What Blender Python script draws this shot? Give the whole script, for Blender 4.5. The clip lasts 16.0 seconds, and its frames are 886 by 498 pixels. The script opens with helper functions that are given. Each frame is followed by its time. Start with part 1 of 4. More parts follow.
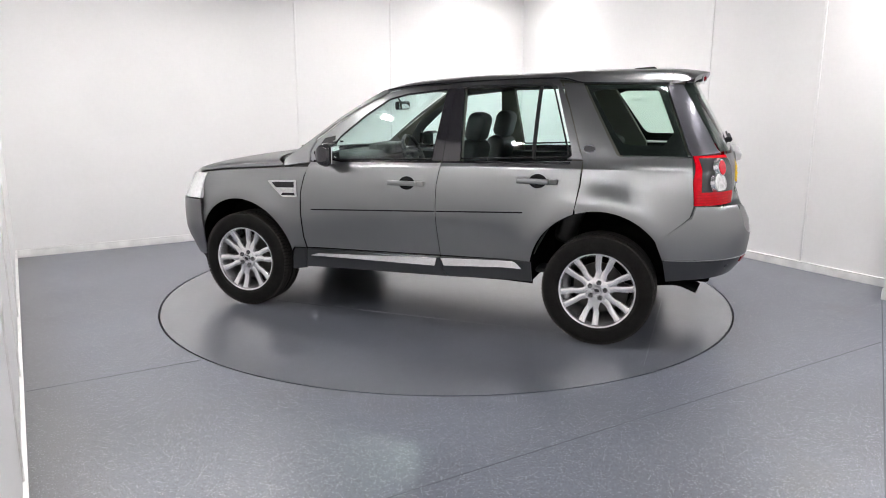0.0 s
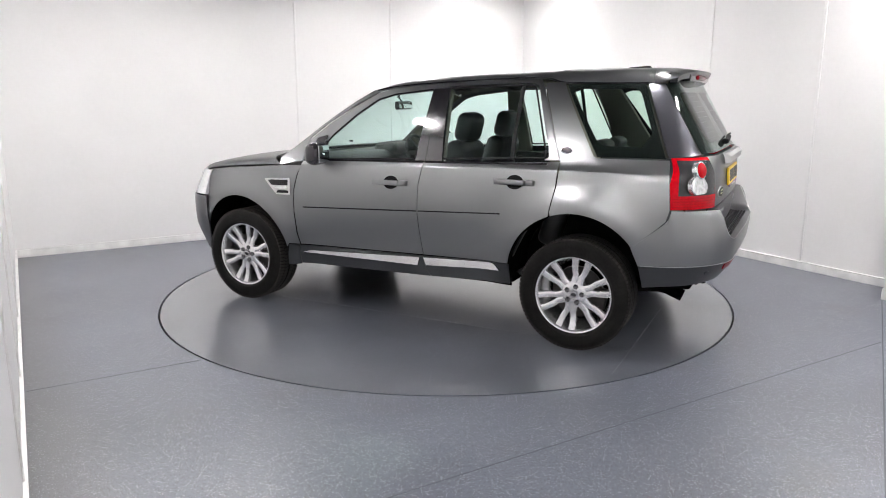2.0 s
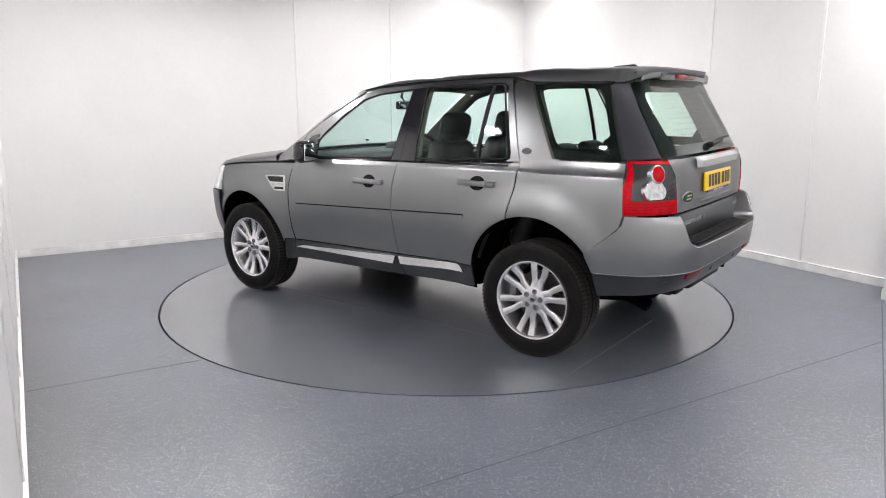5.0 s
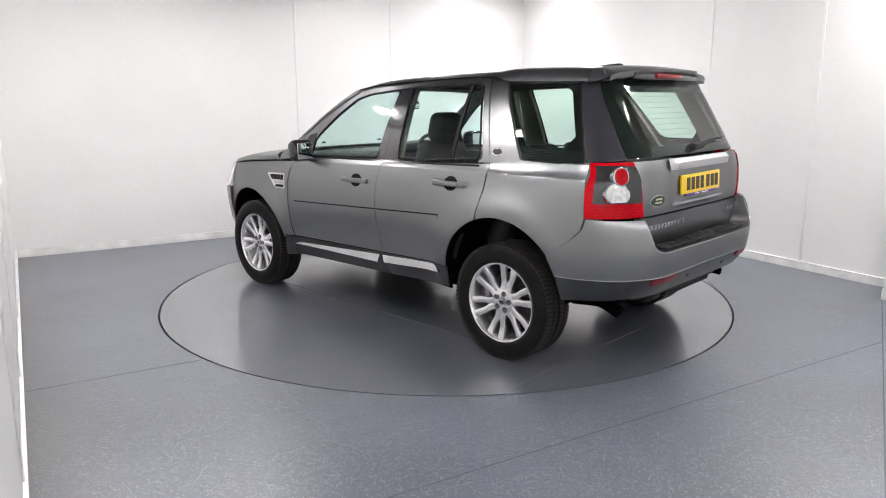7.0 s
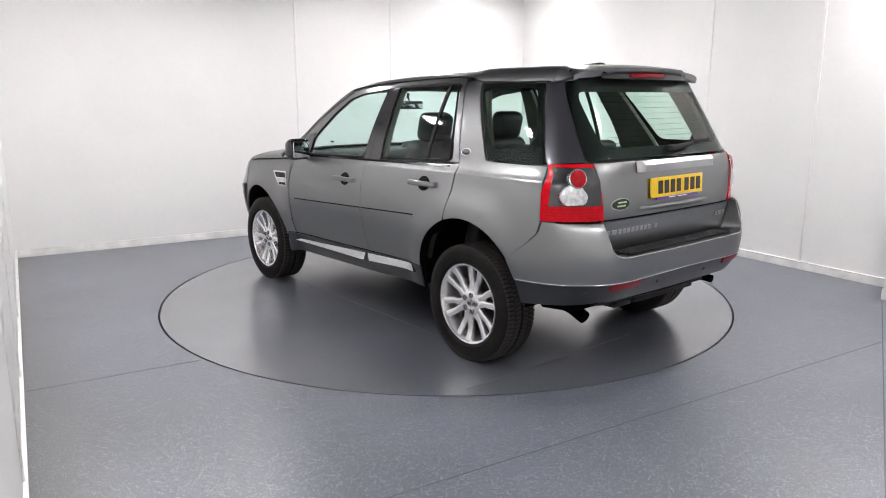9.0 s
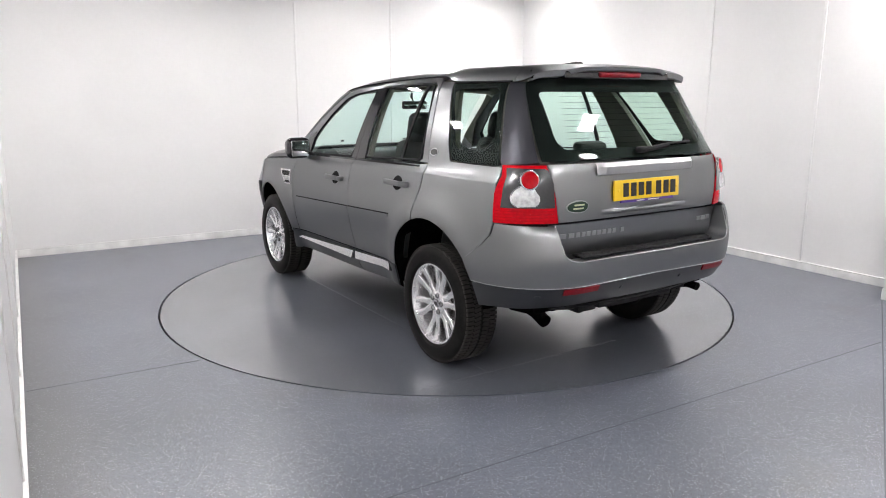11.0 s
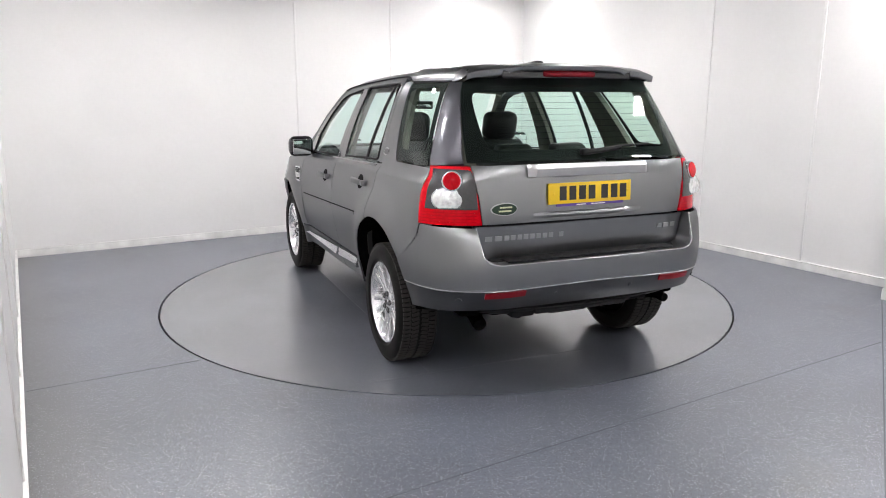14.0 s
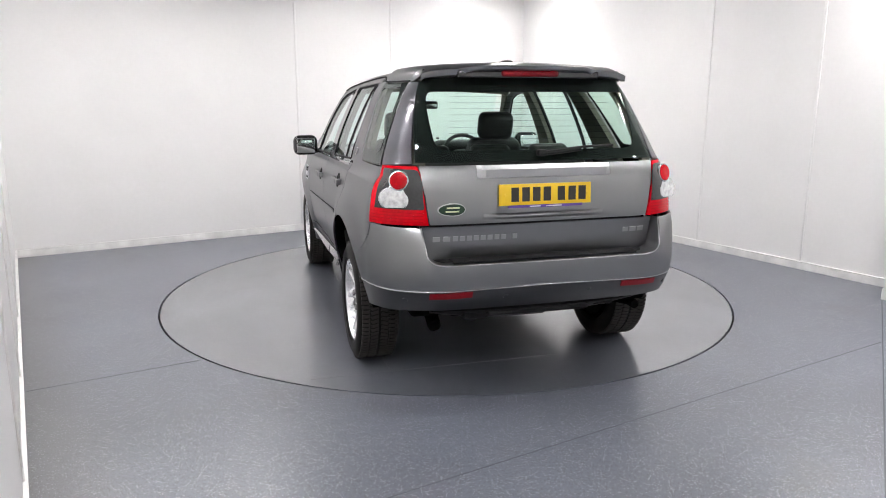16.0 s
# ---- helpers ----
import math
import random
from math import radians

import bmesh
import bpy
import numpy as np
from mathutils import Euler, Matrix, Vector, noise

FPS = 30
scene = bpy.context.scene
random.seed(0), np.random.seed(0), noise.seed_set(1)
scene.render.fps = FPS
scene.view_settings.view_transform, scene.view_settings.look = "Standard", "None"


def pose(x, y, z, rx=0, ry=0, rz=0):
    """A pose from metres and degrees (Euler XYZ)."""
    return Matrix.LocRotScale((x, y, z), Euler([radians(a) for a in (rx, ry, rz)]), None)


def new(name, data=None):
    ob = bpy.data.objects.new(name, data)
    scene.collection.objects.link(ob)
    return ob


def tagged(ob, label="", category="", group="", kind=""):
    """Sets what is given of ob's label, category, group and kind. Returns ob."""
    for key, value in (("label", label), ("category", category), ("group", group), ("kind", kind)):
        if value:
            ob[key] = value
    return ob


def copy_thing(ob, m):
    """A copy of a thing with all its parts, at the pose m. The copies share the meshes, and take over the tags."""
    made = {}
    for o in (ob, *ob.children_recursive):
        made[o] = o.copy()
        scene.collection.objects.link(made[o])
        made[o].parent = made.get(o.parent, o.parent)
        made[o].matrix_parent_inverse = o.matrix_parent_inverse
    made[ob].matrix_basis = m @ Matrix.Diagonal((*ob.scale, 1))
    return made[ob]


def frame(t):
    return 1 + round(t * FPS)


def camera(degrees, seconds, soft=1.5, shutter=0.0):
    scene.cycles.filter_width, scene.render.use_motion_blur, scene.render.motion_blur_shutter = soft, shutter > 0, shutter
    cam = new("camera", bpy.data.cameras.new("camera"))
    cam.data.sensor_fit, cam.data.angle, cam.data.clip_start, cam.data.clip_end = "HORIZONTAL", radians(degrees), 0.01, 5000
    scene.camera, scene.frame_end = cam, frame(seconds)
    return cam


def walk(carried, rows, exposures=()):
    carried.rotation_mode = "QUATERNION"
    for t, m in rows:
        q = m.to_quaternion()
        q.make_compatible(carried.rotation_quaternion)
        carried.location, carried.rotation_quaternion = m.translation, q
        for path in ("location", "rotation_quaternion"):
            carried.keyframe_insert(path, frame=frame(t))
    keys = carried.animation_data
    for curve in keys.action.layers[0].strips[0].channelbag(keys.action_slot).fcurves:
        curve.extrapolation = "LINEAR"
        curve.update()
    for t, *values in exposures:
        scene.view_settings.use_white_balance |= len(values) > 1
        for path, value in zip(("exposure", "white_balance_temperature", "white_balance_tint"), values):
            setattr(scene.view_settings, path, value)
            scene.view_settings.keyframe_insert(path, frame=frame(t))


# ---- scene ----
# ------------------------------------------------------------------ camera
cam = camera(63.09, 16.0, soft=1.0)
EYE = pose(0.0, -5.884, 1.576, 78.04, -0.04, 0.234)
walk(cam, [(0.0, EYE), (16.0, EYE)])

# ------------------------------------------------------------------ world and exposure
world = bpy.data.worlds.new("world")
scene.world = world
world.use_nodes = True
world.node_tree.nodes["Background"].inputs["Color"].default_value = (0.9, 0.95, 1.0, 1)
world.node_tree.nodes["Background"].inputs["Strength"].default_value = 0.05
scene.view_settings.exposure = 0.0
PANEL_GLOW = 220.0


# ------------------------------------------------------------------ materials
def mat(name, base, rough=0.5, metal=0.0, coat=0.0, spec=0.5, grain=0.0, grain_size=60.0, stain=0.0, stain_size=2.0,
        bump=0.0, bump_size=200.0, coat_rough=0.03, rough_var=0.0, edge=1.0):
    m = bpy.data.materials.new(name)
    m.use_nodes = True
    nt = m.node_tree
    b = nt.nodes["Principled BSDF"]
    b.inputs["Roughness"].default_value = rough
    b.inputs["Metallic"].default_value = metal
    b.inputs["Coat Weight"].default_value = coat
    b.inputs["Coat Roughness"].default_value = coat_rough
    b.inputs["Specular IOR Level"].default_value = spec
    b.inputs["Specular Tint"].default_value = (edge, edge, edge, 1)
    b.inputs["Base Color"].default_value = (*base, 1)
    co = nt.nodes.new("ShaderNodeTexCoord")

    def noise_node(size, detail=4.0):
        n = nt.nodes.new("ShaderNodeTexNoise")
        n.inputs["Scale"].default_value = size
        n.inputs["Detail"].default_value = detail
        nt.links.new(co.outputs["Object"], n.inputs["Vector"])
        return n

    out = None
    for amount, size in ((grain, grain_size), (stain, stain_size)):
        if amount <= 0:
            continue
        n = noise_node(size)
        r = nt.nodes.new("ShaderNodeMapRange")
        r.inputs["From Min"].default_value, r.inputs["From Max"].default_value = 0.3, 0.7
        r.inputs["To Min"].default_value, r.inputs["To Max"].default_value = 1 - amount, 1 + amount
        nt.links.new(n.outputs["Fac"], r.inputs["Value"])
        mul = nt.nodes.new("ShaderNodeVectorMath")
        mul.operation = "SCALE"
        if out is None:
            mul.inputs[0].default_value = base
        else:
            nt.links.new(out, mul.inputs[0])
        nt.links.new(r.outputs["Result"], mul.inputs["Scale"])
        out = mul.outputs["Vector"]
    if out is not None:
        nt.links.new(out, b.inputs["Base Color"])
    if rough_var > 0:
        n = noise_node(stain_size * 1.7)
        r = nt.nodes.new("ShaderNodeMapRange")
        r.inputs["From Min"].default_value, r.inputs["From Max"].default_value = 0.3, 0.7
        r.inputs["To Min"].default_value, r.inputs["To Max"].default_value = rough - rough_var, rough + rough_var
        nt.links.new(n.outputs["Fac"], r.inputs["Value"])
        nt.links.new(r.outputs["Result"], b.inputs["Roughness"])
    if bump > 0:
        n = noise_node(bump_size, 2.0)
        bp = nt.nodes.new("ShaderNodeBump")
        bp.inputs["Strength"].default_value = bump
        bp.inputs["Distance"].default_value = 0.002
        nt.links.new(n.outputs["Fac"], bp.inputs["Height"])
        nt.links.new(bp.outputs["Normal"], b.inputs["Normal"])
    return m


def glass_mat(name, tint, gloss=0.9):
    m = bpy.data.materials.new(name)
    m.use_nodes = True
    nt = m.node_tree
    nt.nodes.clear()
    o = nt.nodes.new("ShaderNodeOutputMaterial")
    t = nt.nodes.new("ShaderNodeBsdfTransparent")
    t.inputs["Color"].default_value = (*tint, 1)
    g = nt.nodes.new("ShaderNodeBsdfGlossy")
    g.inputs["Roughness"].default_value = 0.01
    g.inputs["Color"].default_value = (gloss, gloss, gloss, 1)
    lw = nt.nodes.new("ShaderNodeLayerWeight")
    lw.inputs["Blend"].default_value = 0.5
    pw = nt.nodes.new("ShaderNodeMath")
    pw.operation = "POWER"
    pw.inputs[1].default_value = 5.0
    nt.links.new(lw.outputs["Facing"], pw.inputs[0])
    f = nt.nodes.new("ShaderNodeMath")
    f.operation = "MULTIPLY_ADD"
    f.inputs[1].default_value, f.inputs[2].default_value = 0.90, 0.042
    nt.links.new(pw.outputs[0], f.inputs[0])
    mix = nt.nodes.new("ShaderNodeMixShader")
    nt.links.new(f.outputs[0], mix.inputs["Fac"])
    nt.links.new(t.outputs["BSDF"], mix.inputs[1])
    nt.links.new(g.outputs["BSDF"], mix.inputs[2])
    nt.links.new(mix.outputs["Shader"], o.inputs["Surface"])
    return m


def glow_mat(name, colour, strength):
    m = bpy.data.materials.new(name)
    m.use_nodes = True
    b = m.node_tree.nodes["Principled BSDF"]
    b.inputs["Base Color"].default_value = (0.9, 0.9, 0.9, 1)
    b.inputs["Emission Color"].default_value = (*colour, 1)
    b.inputs["Emission Strength"].default_value = strength
    return m


def floor_mat(name, base, rough, scuff, chips, strength, coat, coat_rough, coat_ior=1.6, dirty=True):
    """Speckled safety vinyl: fine pale and dark chips, broad cloudy wear, satin gloss."""
    m = mat(name, base, rough, grain=0.24, grain_size=300, stain=scuff, stain_size=0.9, spec=0.8, coat=coat, coat_rough=coat_rough, rough_var=0.03)
    nt = m.node_tree
    b = nt.nodes["Principled BSDF"]
    b.inputs["Coat IOR"].default_value = coat_ior
    src = b.inputs["Base Color"].links[0].from_socket
    co = nt.nodes.new("ShaderNodeTexCoord")
    v = nt.nodes.new("ShaderNodeTexVoronoi")
    v.inputs["Scale"].default_value = chips
    nt.links.new(co.outputs["Object"], v.inputs["Vector"])
    sep = nt.nodes.new("ShaderNodeSeparateColor")
    nt.links.new(v.outputs["Color"], sep.inputs["Color"])
    near = nt.nodes.new("ShaderNodeMath")
    near.operation = "LESS_THAN"
    near.inputs[1].default_value = 0.42
    nt.links.new(v.outputs["Distance"], near.inputs[0])
    for channel, limit, colour in (("Red", 0.72, (0.48, 0.50, 0.54, 1)), ("Green", 0.50, (0.030, 0.033, 0.042, 1))):
        pick = nt.nodes.new("ShaderNodeMath")
        pick.operation = "GREATER_THAN"
        pick.inputs[1].default_value = limit
        nt.links.new(sep.outputs[channel], pick.inputs[0])
        both = nt.nodes.new("ShaderNodeMath")
        both.operation = "MULTIPLY"
        nt.links.new(pick.outputs[0], both.inputs[0])
        nt.links.new(near.outputs[0], both.inputs[1])
        half = nt.nodes.new("ShaderNodeMath")
        half.operation = "MULTIPLY"
        half.inputs[1].default_value = strength
        nt.links.new(both.outputs[0], half.inputs[0])
        mix = nt.nodes.new("ShaderNodeMix")
        mix.data_type = "RGBA"
        nt.links.new(half.outputs[0], mix.inputs[0])
        nt.links.new(src, mix.inputs[6])
        mix.inputs[7].default_value = colour
        src = mix.outputs[2]
    if dirty:
        # brown dirt tracked in along the west wall and in a few worn spots
        xyz = nt.nodes.new("ShaderNodeSeparateXYZ")
        nt.links.new(co.outputs["Object"], xyz.inputs["Vector"])
        side_band = nt.nodes.new("ShaderNodeMapRange")
        side_band.inputs["From Min"].default_value, side_band.inputs["From Max"].default_value = -2.72, -3.02
        nt.links.new(xyz.outputs["X"], side_band.inputs["Value"])
        blot = nt.nodes.new("ShaderNodeTexNoise")
        blot.inputs["Scale"].default_value, blot.inputs["Detail"].default_value = 1.7, 6.0
        nt.links.new(co.outputs["Object"], blot.inputs["Vector"])
        spots = nt.nodes.new("ShaderNodeMapRange")
        spots.inputs["From Min"].default_value, spots.inputs["From Max"].default_value = 0.58, 0.75
        nt.links.new(blot.outputs["Fac"], spots.inputs["Value"])
        most = nt.nodes.new("ShaderNodeMath")
        most.operation = "MAXIMUM"
        nt.links.new(side_band.outputs["Result"], most.inputs[0])
        nt.links.new(spots.outputs["Result"], most.inputs[1])
        amount = nt.nodes.new("ShaderNodeMath")
        amount.operation = "MULTIPLY"
        amount.inputs[1].default_value = 0.45
        nt.links.new(most.outputs[0], amount.inputs[0])
        dirt = nt.nodes.new("ShaderNodeMix")
        dirt.data_type = "RGBA"
        nt.links.new(amount.outputs[0], dirt.inputs[0])
        nt.links.new(src, dirt.inputs[6])
        dirt.inputs[7].default_value = (0.085, 0.078, 0.070, 1)
        src = dirt.outputs[2]
    nt.links.new(src, b.inputs["Base Color"])
    return m


M = {
    "wall": mat("white_cladding", (0.80, 0.795, 0.79), 0.42, stain=0.025, stain_size=1.1, grain=0.01, grain_size=30, bump=0.03, bump_size=8),
    "trim": mat("white_trim", (0.84, 0.835, 0.82), 0.35, stain=0.12, stain_size=6),
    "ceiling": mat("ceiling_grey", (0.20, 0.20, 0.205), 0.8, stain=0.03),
    "floor": floor_mat("grey_vinyl", (0.104, 0.115, 0.146), 0.40, 0.22, 165, 0.95, 0.5, 0.36),
    "disc": floor_mat("worn_grey_vinyl", (0.098, 0.107, 0.127), 0.36, 0.32, 250, 0.45, 1.0, 0.22, 2.08, False),
    "gap": mat("gap_black", (0.008, 0.008, 0.008), 0.8),
    "pale_seam": mat("seam_pale", (0.16, 0.165, 0.175), 0.5),
    "seam": mat("seam_dark", (0.098, 0.105, 0.122), 0.6),
    "glow": glow_mat("led_diffuser", (1.0, 0.965, 0.965), PANEL_GLOW),
    "paint": mat("grey_metallic_paint", (0.269, 0.273, 0.279), 0.285, metal=1.0, coat=0.3, grain=0.06, grain_size=900, coat_rough=0.12, edge=0.55),
    "lower_paint": mat("grey_lower_bumper", (0.066, 0.069, 0.074), 0.36, metal=0.9, coat=0.3, grain=0.05, grain_size=500),
    "dark_paint": mat("dark_grey_cladding", (0.060, 0.064, 0.069), 0.36, metal=0.8, coat=0.2, grain=0.05, grain_size=500),
    "gloss_black": mat("gloss_black", (0.012, 0.011, 0.014), 0.12, coat=0.5),
    "frit": mat("black_glass_border", (0.004, 0.004, 0.0045), 0.6, spec=0.1),
    "pillar": mat("dark_pillar_film", (0.046, 0.047, 0.056), 0.34, metal=0.6, coat=0.25),
    "plastic": mat("black_plastic", (0.011, 0.011, 0.012), 0.6, spec=0.18, grain=0.15, grain_size=300, bump=0.1, bump_size=500),
    "rubber": mat("tyre_rubber", (0.010, 0.0095, 0.0092), 0.55, spec=0.08, grain=0.2, grain_size=90, stain=0.25, stain_size=9, bump=0.1, bump_size=300),
    "tread": mat("dusty_tread", (0.013, 0.011, 0.0095), 0.8, grain=0.3, grain_size=60, stain=0.3, stain_size=12),
    "alloy": mat("silver_alloy", (0.82, 0.82, 0.83), 0.26, metal=0.9, coat=0.3, stain=0.04, stain_size=20),
    "steel": mat("brake_steel", (0.045, 0.043, 0.041), 0.45, metal=0.8, stain=0.2, stain_size=15),
    "nut": mat("dark_nut_chrome", (0.16, 0.16, 0.165), 0.25, metal=1.0),
    "chrome": mat("satin_chrome", (0.62, 0.62, 0.635), 0.24, metal=0.95, stain=0.03, stain_size=12),
    "letter": mat("dull_letter_metal", (0.42, 0.42, 0.43), 0.35, metal=0.8),
    "silver": mat("silver_trim", (0.52, 0.525, 0.53), 0.3, metal=0.8, coat=0.3),
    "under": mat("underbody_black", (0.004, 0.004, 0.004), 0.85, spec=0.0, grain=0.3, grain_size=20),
    "red": mat("red_lens", (0.52, 0.001, 0.008), 0.2, spec=0.12, coat=0.12, grain=0.15, grain_size=55, bump=0.12, bump_size=160),
    "lens_red": mat("ruby_lens", (0.42, 0.001, 0.006), 0.12, spec=0.15, coat=0.2, grain=0.2, grain_size=70, bump=0.15, bump_size=140),
    "deep_red": mat("deep_red_lens", (0.22, 0.004, 0.010), 0.25, spec=0.3, coat=0.2, grain=0.1, grain_size=120),
    "reflex": mat("dark_red_reflector", (0.20, 0.002, 0.008), 0.3, spec=0.3, grain=0.15, grain_size=200),
    "smoke": mat("smoked_lens", (0.035, 0.035, 0.037), 0.25, metal=0.3, coat=0.4, grain=0.1, grain_size=80),
    "clear": mat("clear_lens", (0.62, 0.63, 0.63), 0.18, metal=0.35, coat=0.9, grain=0.25, grain_size=45, bump=0.4, bump_size=120),
    "headlamp": mat("headlamp_lens", (0.75, 0.77, 0.78), 0.1, metal=0.2, coat=1.0, grain=0.1, grain_size=40),
    "glass": glass_mat("green_tinted_glass", (0.86, 0.985, 0.955)),
    "rear_glass": glass_mat("rear_tinted_glass", (0.79, 0.93, 0.86)),
    "leather": mat("black_leather", (0.016, 0.016, 0.017), 0.45, grain=0.15, grain_size=25, bump=0.2, bump_size=160),
    "cabin": mat("dark_cabin_plastic", (0.013, 0.014, 0.015), 0.6, grain=0.1, grain_size=50),
    "lining": mat("beige_lining", (0.14, 0.135, 0.112), 0.85, grain=0.06, grain_size=200),
    "yellow": mat("yellow_plate", (0.85, 0.56, 0.015), 0.35, coat=0.15, stain=0.03, stain_size=20),
    "ink": mat("plate_black", (0.02, 0.018, 0.015), 0.45),
    "violet": mat("violet_strip", (0.10, 0.05, 0.28), 0.4),
    "green": mat("badge_green", (0.006, 0.030, 0.013), 0.4, coat=0.15),
    "pale": mat("badge_pale", (0.62, 0.66, 0.42), 0.4),
    "mirror": mat("mirror_silver", (0.85, 0.86, 0.87), 0.02, metal=1.0),
}


# ------------------------------------------------------------------ mesh helpers
def finish(bm, smooth=35):
    me = bpy.data.meshes.new("mesh")
    bm.to_mesh(me)
    bm.free()
    if smooth:
        me.polygons.foreach_set("use_smooth", [True] * len(me.polygons))
        me.set_sharp_from_angle(angle=radians(smooth))
    return me


def part(name, bm, material, parent, label="", smooth=35):
    """One mesh object under a thing or under a part, in the thing's own space."""
    me = finish(bm, smooth)
    me.materials.append(M[material])
    ob = new(name, me)
    ob.parent = parent
    if label:
        ob["label"] = label
    return ob


def thing(name, bm, material, label, category="", kind="", group="", smooth=35):
    me = finish(bm, smooth)
    me.materials.append(M[material])
    return tagged(new(name, me), label, category, group, kind)


def add_box(bm, x0, x1, y0, y1, z0, z1, bevel=0.0, seg=2, m=None):
    r = bmesh.ops.create_cube(bm, size=1.0)
    vs = r["verts"]
    for v in vs:
        v.co = Vector(((x0 + x1) / 2 + v.co.x * (x1 - x0), (y0 + y1) / 2 + v.co.y * (y1 - y0), (z0 + z1) / 2 + v.co.z * (z1 - z0)))
    if bevel > 0:
        es = {e for v in vs for e in v.link_edges}
        r = bmesh.ops.bevel(bm, geom=list(es), offset=bevel, segments=seg, affect="EDGES", profile=0.5, clamp_overlap=True)
        vs = list({v for f in r["faces"] for v in f.verts} | {v for v in vs if v.is_valid})
    if m is not None:
        bmesh.ops.transform(bm, matrix=m, verts=vs)
    return vs


def box(x0, x1, y0, y1, z0, z1, bevel=0.0, seg=2, m=None):
    bm = bmesh.new()
    add_box(bm, x0, x1, y0, y1, z0, z1, bevel, seg, m)
    return bm


def grid(fn, nu, nv, thick=0.0, flip=False):
    """fn(u, v), u and v from 0 to 1, as a sheet; thick gives it a back and edges."""
    bm = bmesh.new()
    vs = [[bm.verts.new(fn(i / nu, j / nv)) for j in range(nv + 1)] for i in range(nu + 1)]
    for i in range(nu):
        for j in range(nv):
            q = [vs[i][j], vs[i + 1][j], vs[i + 1][j + 1], vs[i][j + 1]]
            bm.faces.new(q[::-1] if flip else q)
    if thick:
        shell(bm, thick)
    return bm


def shell(bm, thick):
    """Give an open sheet thickness, against its normals."""
    bm.normal_update()
    faces, rim = list(bm.faces), [e for e in bm.edges if e.is_boundary]
    inner = {v: bm.verts.new(v.co - v.normal * thick) for v in list(bm.verts)}
    sides = []
    for e in rim:
        lo = e.link_loops[0]
        a, b = lo.vert, lo.link_loop_next.vert
        sides.append((b, a, inner[a], inner[b]))
    for f in faces:
        bm.faces.new([inner[v] for v in reversed(f.verts)])
    for s in sides:
        bm.faces.new(s)


def lathe(profile, n=64, axis="y", closed=False):
    """Turn (radius, height) pairs about the y axis."""
    bm = bmesh.new()
    rings = []
    for k in range(n):
        a = 2 * math.pi * k / n
        rings.append([bm.verts.new((r * math.cos(a), h, r * math.sin(a))) for r, h in profile])
    for k in range(n):
        p, q = rings[k], rings[(k + 1) % n]
        for i in range(len(profile) - 1):
            bm.faces.new((p[i], q[i], q[i + 1], p[i + 1]))
    bmesh.ops.recalc_face_normals(bm, faces=bm.faces)
    return bm


def tube(points, radius, n=10):
    """A round bar along a line of points."""
    bm = bmesh.new()
    pts = [Vector(q) for q in points]
    rings = []
    for i, c in enumerate(pts):
        d = (pts[min(i + 1, len(pts) - 1)] - pts[max(i - 1, 0)]).normalized()
        up = Vector((0, 0, 1)) if abs(d.z) < 0.9 else Vector((1, 0, 0))
        s = d.cross(up).normalized()
        t = s.cross(d)
        rings.append([bm.verts.new(c + (s * math.cos(k * 2 * math.pi / n) + t * math.sin(k * 2 * math.pi / n)) * radius) for k in range(n)])
    for p, q in zip(rings, rings[1:]):
        for k in range(n):
            bm.faces.new((p[k], p[(k + 1) % n], q[(k + 1) % n], q[k]))
    bm.faces.new(rings[0][::-1])
    bm.faces.new(rings[-1])
    bmesh.ops.recalc_face_normals(bm, faces=bm.faces)
    return bm


def curve(table):
    """A smooth function through (x, y) pairs."""
    xs = [a for a, _ in table]
    ys = [b for _, b in table]
    n = len(xs)
    sl = [(ys[i + 1] - ys[i]) / (xs[i + 1] - xs[i]) for i in range(n - 1)]
    tg = [sl[0]] + [0.0 if sl[i - 1] * sl[i] <= 0 else 2 * sl[i - 1] * sl[i] / (sl[i - 1] + sl[i]) for i in range(1, n - 1)] + [sl[-1]]

    def f(x):
        if x <= xs[0]:
            return ys[0] + tg[0] * (x - xs[0])
        if x >= xs[-1]:
            return ys[-1] + tg[-1] * (x - xs[-1])
        i = max(k for k in range(n - 1) if xs[k] <= x)
        h = xs[i + 1] - xs[i]
        s = (x - xs[i]) / h
        return ((1 + 2 * s) * (1 - s) ** 2 * ys[i] + s * (1 - s) ** 2 * h * tg[i] + s * s * (3 - 2 * s) * ys[i + 1] + s * s * (s - 1) * h * tg[i + 1])
    return f


def step(a, b, x):
    s = min(1.0, max(0.0, (x - a) / (b - a)))
    return s * s * (3 - 2 * s)


def arc(cx, cy, rx, a0, a1, n=12, ry=None):
    ry = rx if ry is None else ry
    return [(cx + rx * math.cos(radians(a0 + (a1 - a0) * k / n)), cy + ry * math.sin(radians(a0 + (a1 - a0) * k / n))) for k in range(n + 1)]


def rounded(poly, r, n=4):
    """Round the corners of a polygon: r is one radius, or one for each corner."""
    out = []
    k = len(poly)
    for i in range(k):
        ri = r[i] if isinstance(r, (list, tuple)) else r
        p, a, b = Vector(poly[i]), Vector(poly[i - 1]), Vector(poly[(i + 1) % k])
        if ri <= 0:
            out.append(tuple(p))
            continue
        da, db = (a - p), (b - p)
        ra = min(ri, da.length * 0.45, db.length * 0.45)
        s, e = p + da.normalized() * ra, p + db.normalized() * ra
        for j in range(n + 1):
            t = j / n
            out.append(tuple(s * (1 - t) ** 2 + p * 2 * t * (1 - t) + e * t * t))
    return out


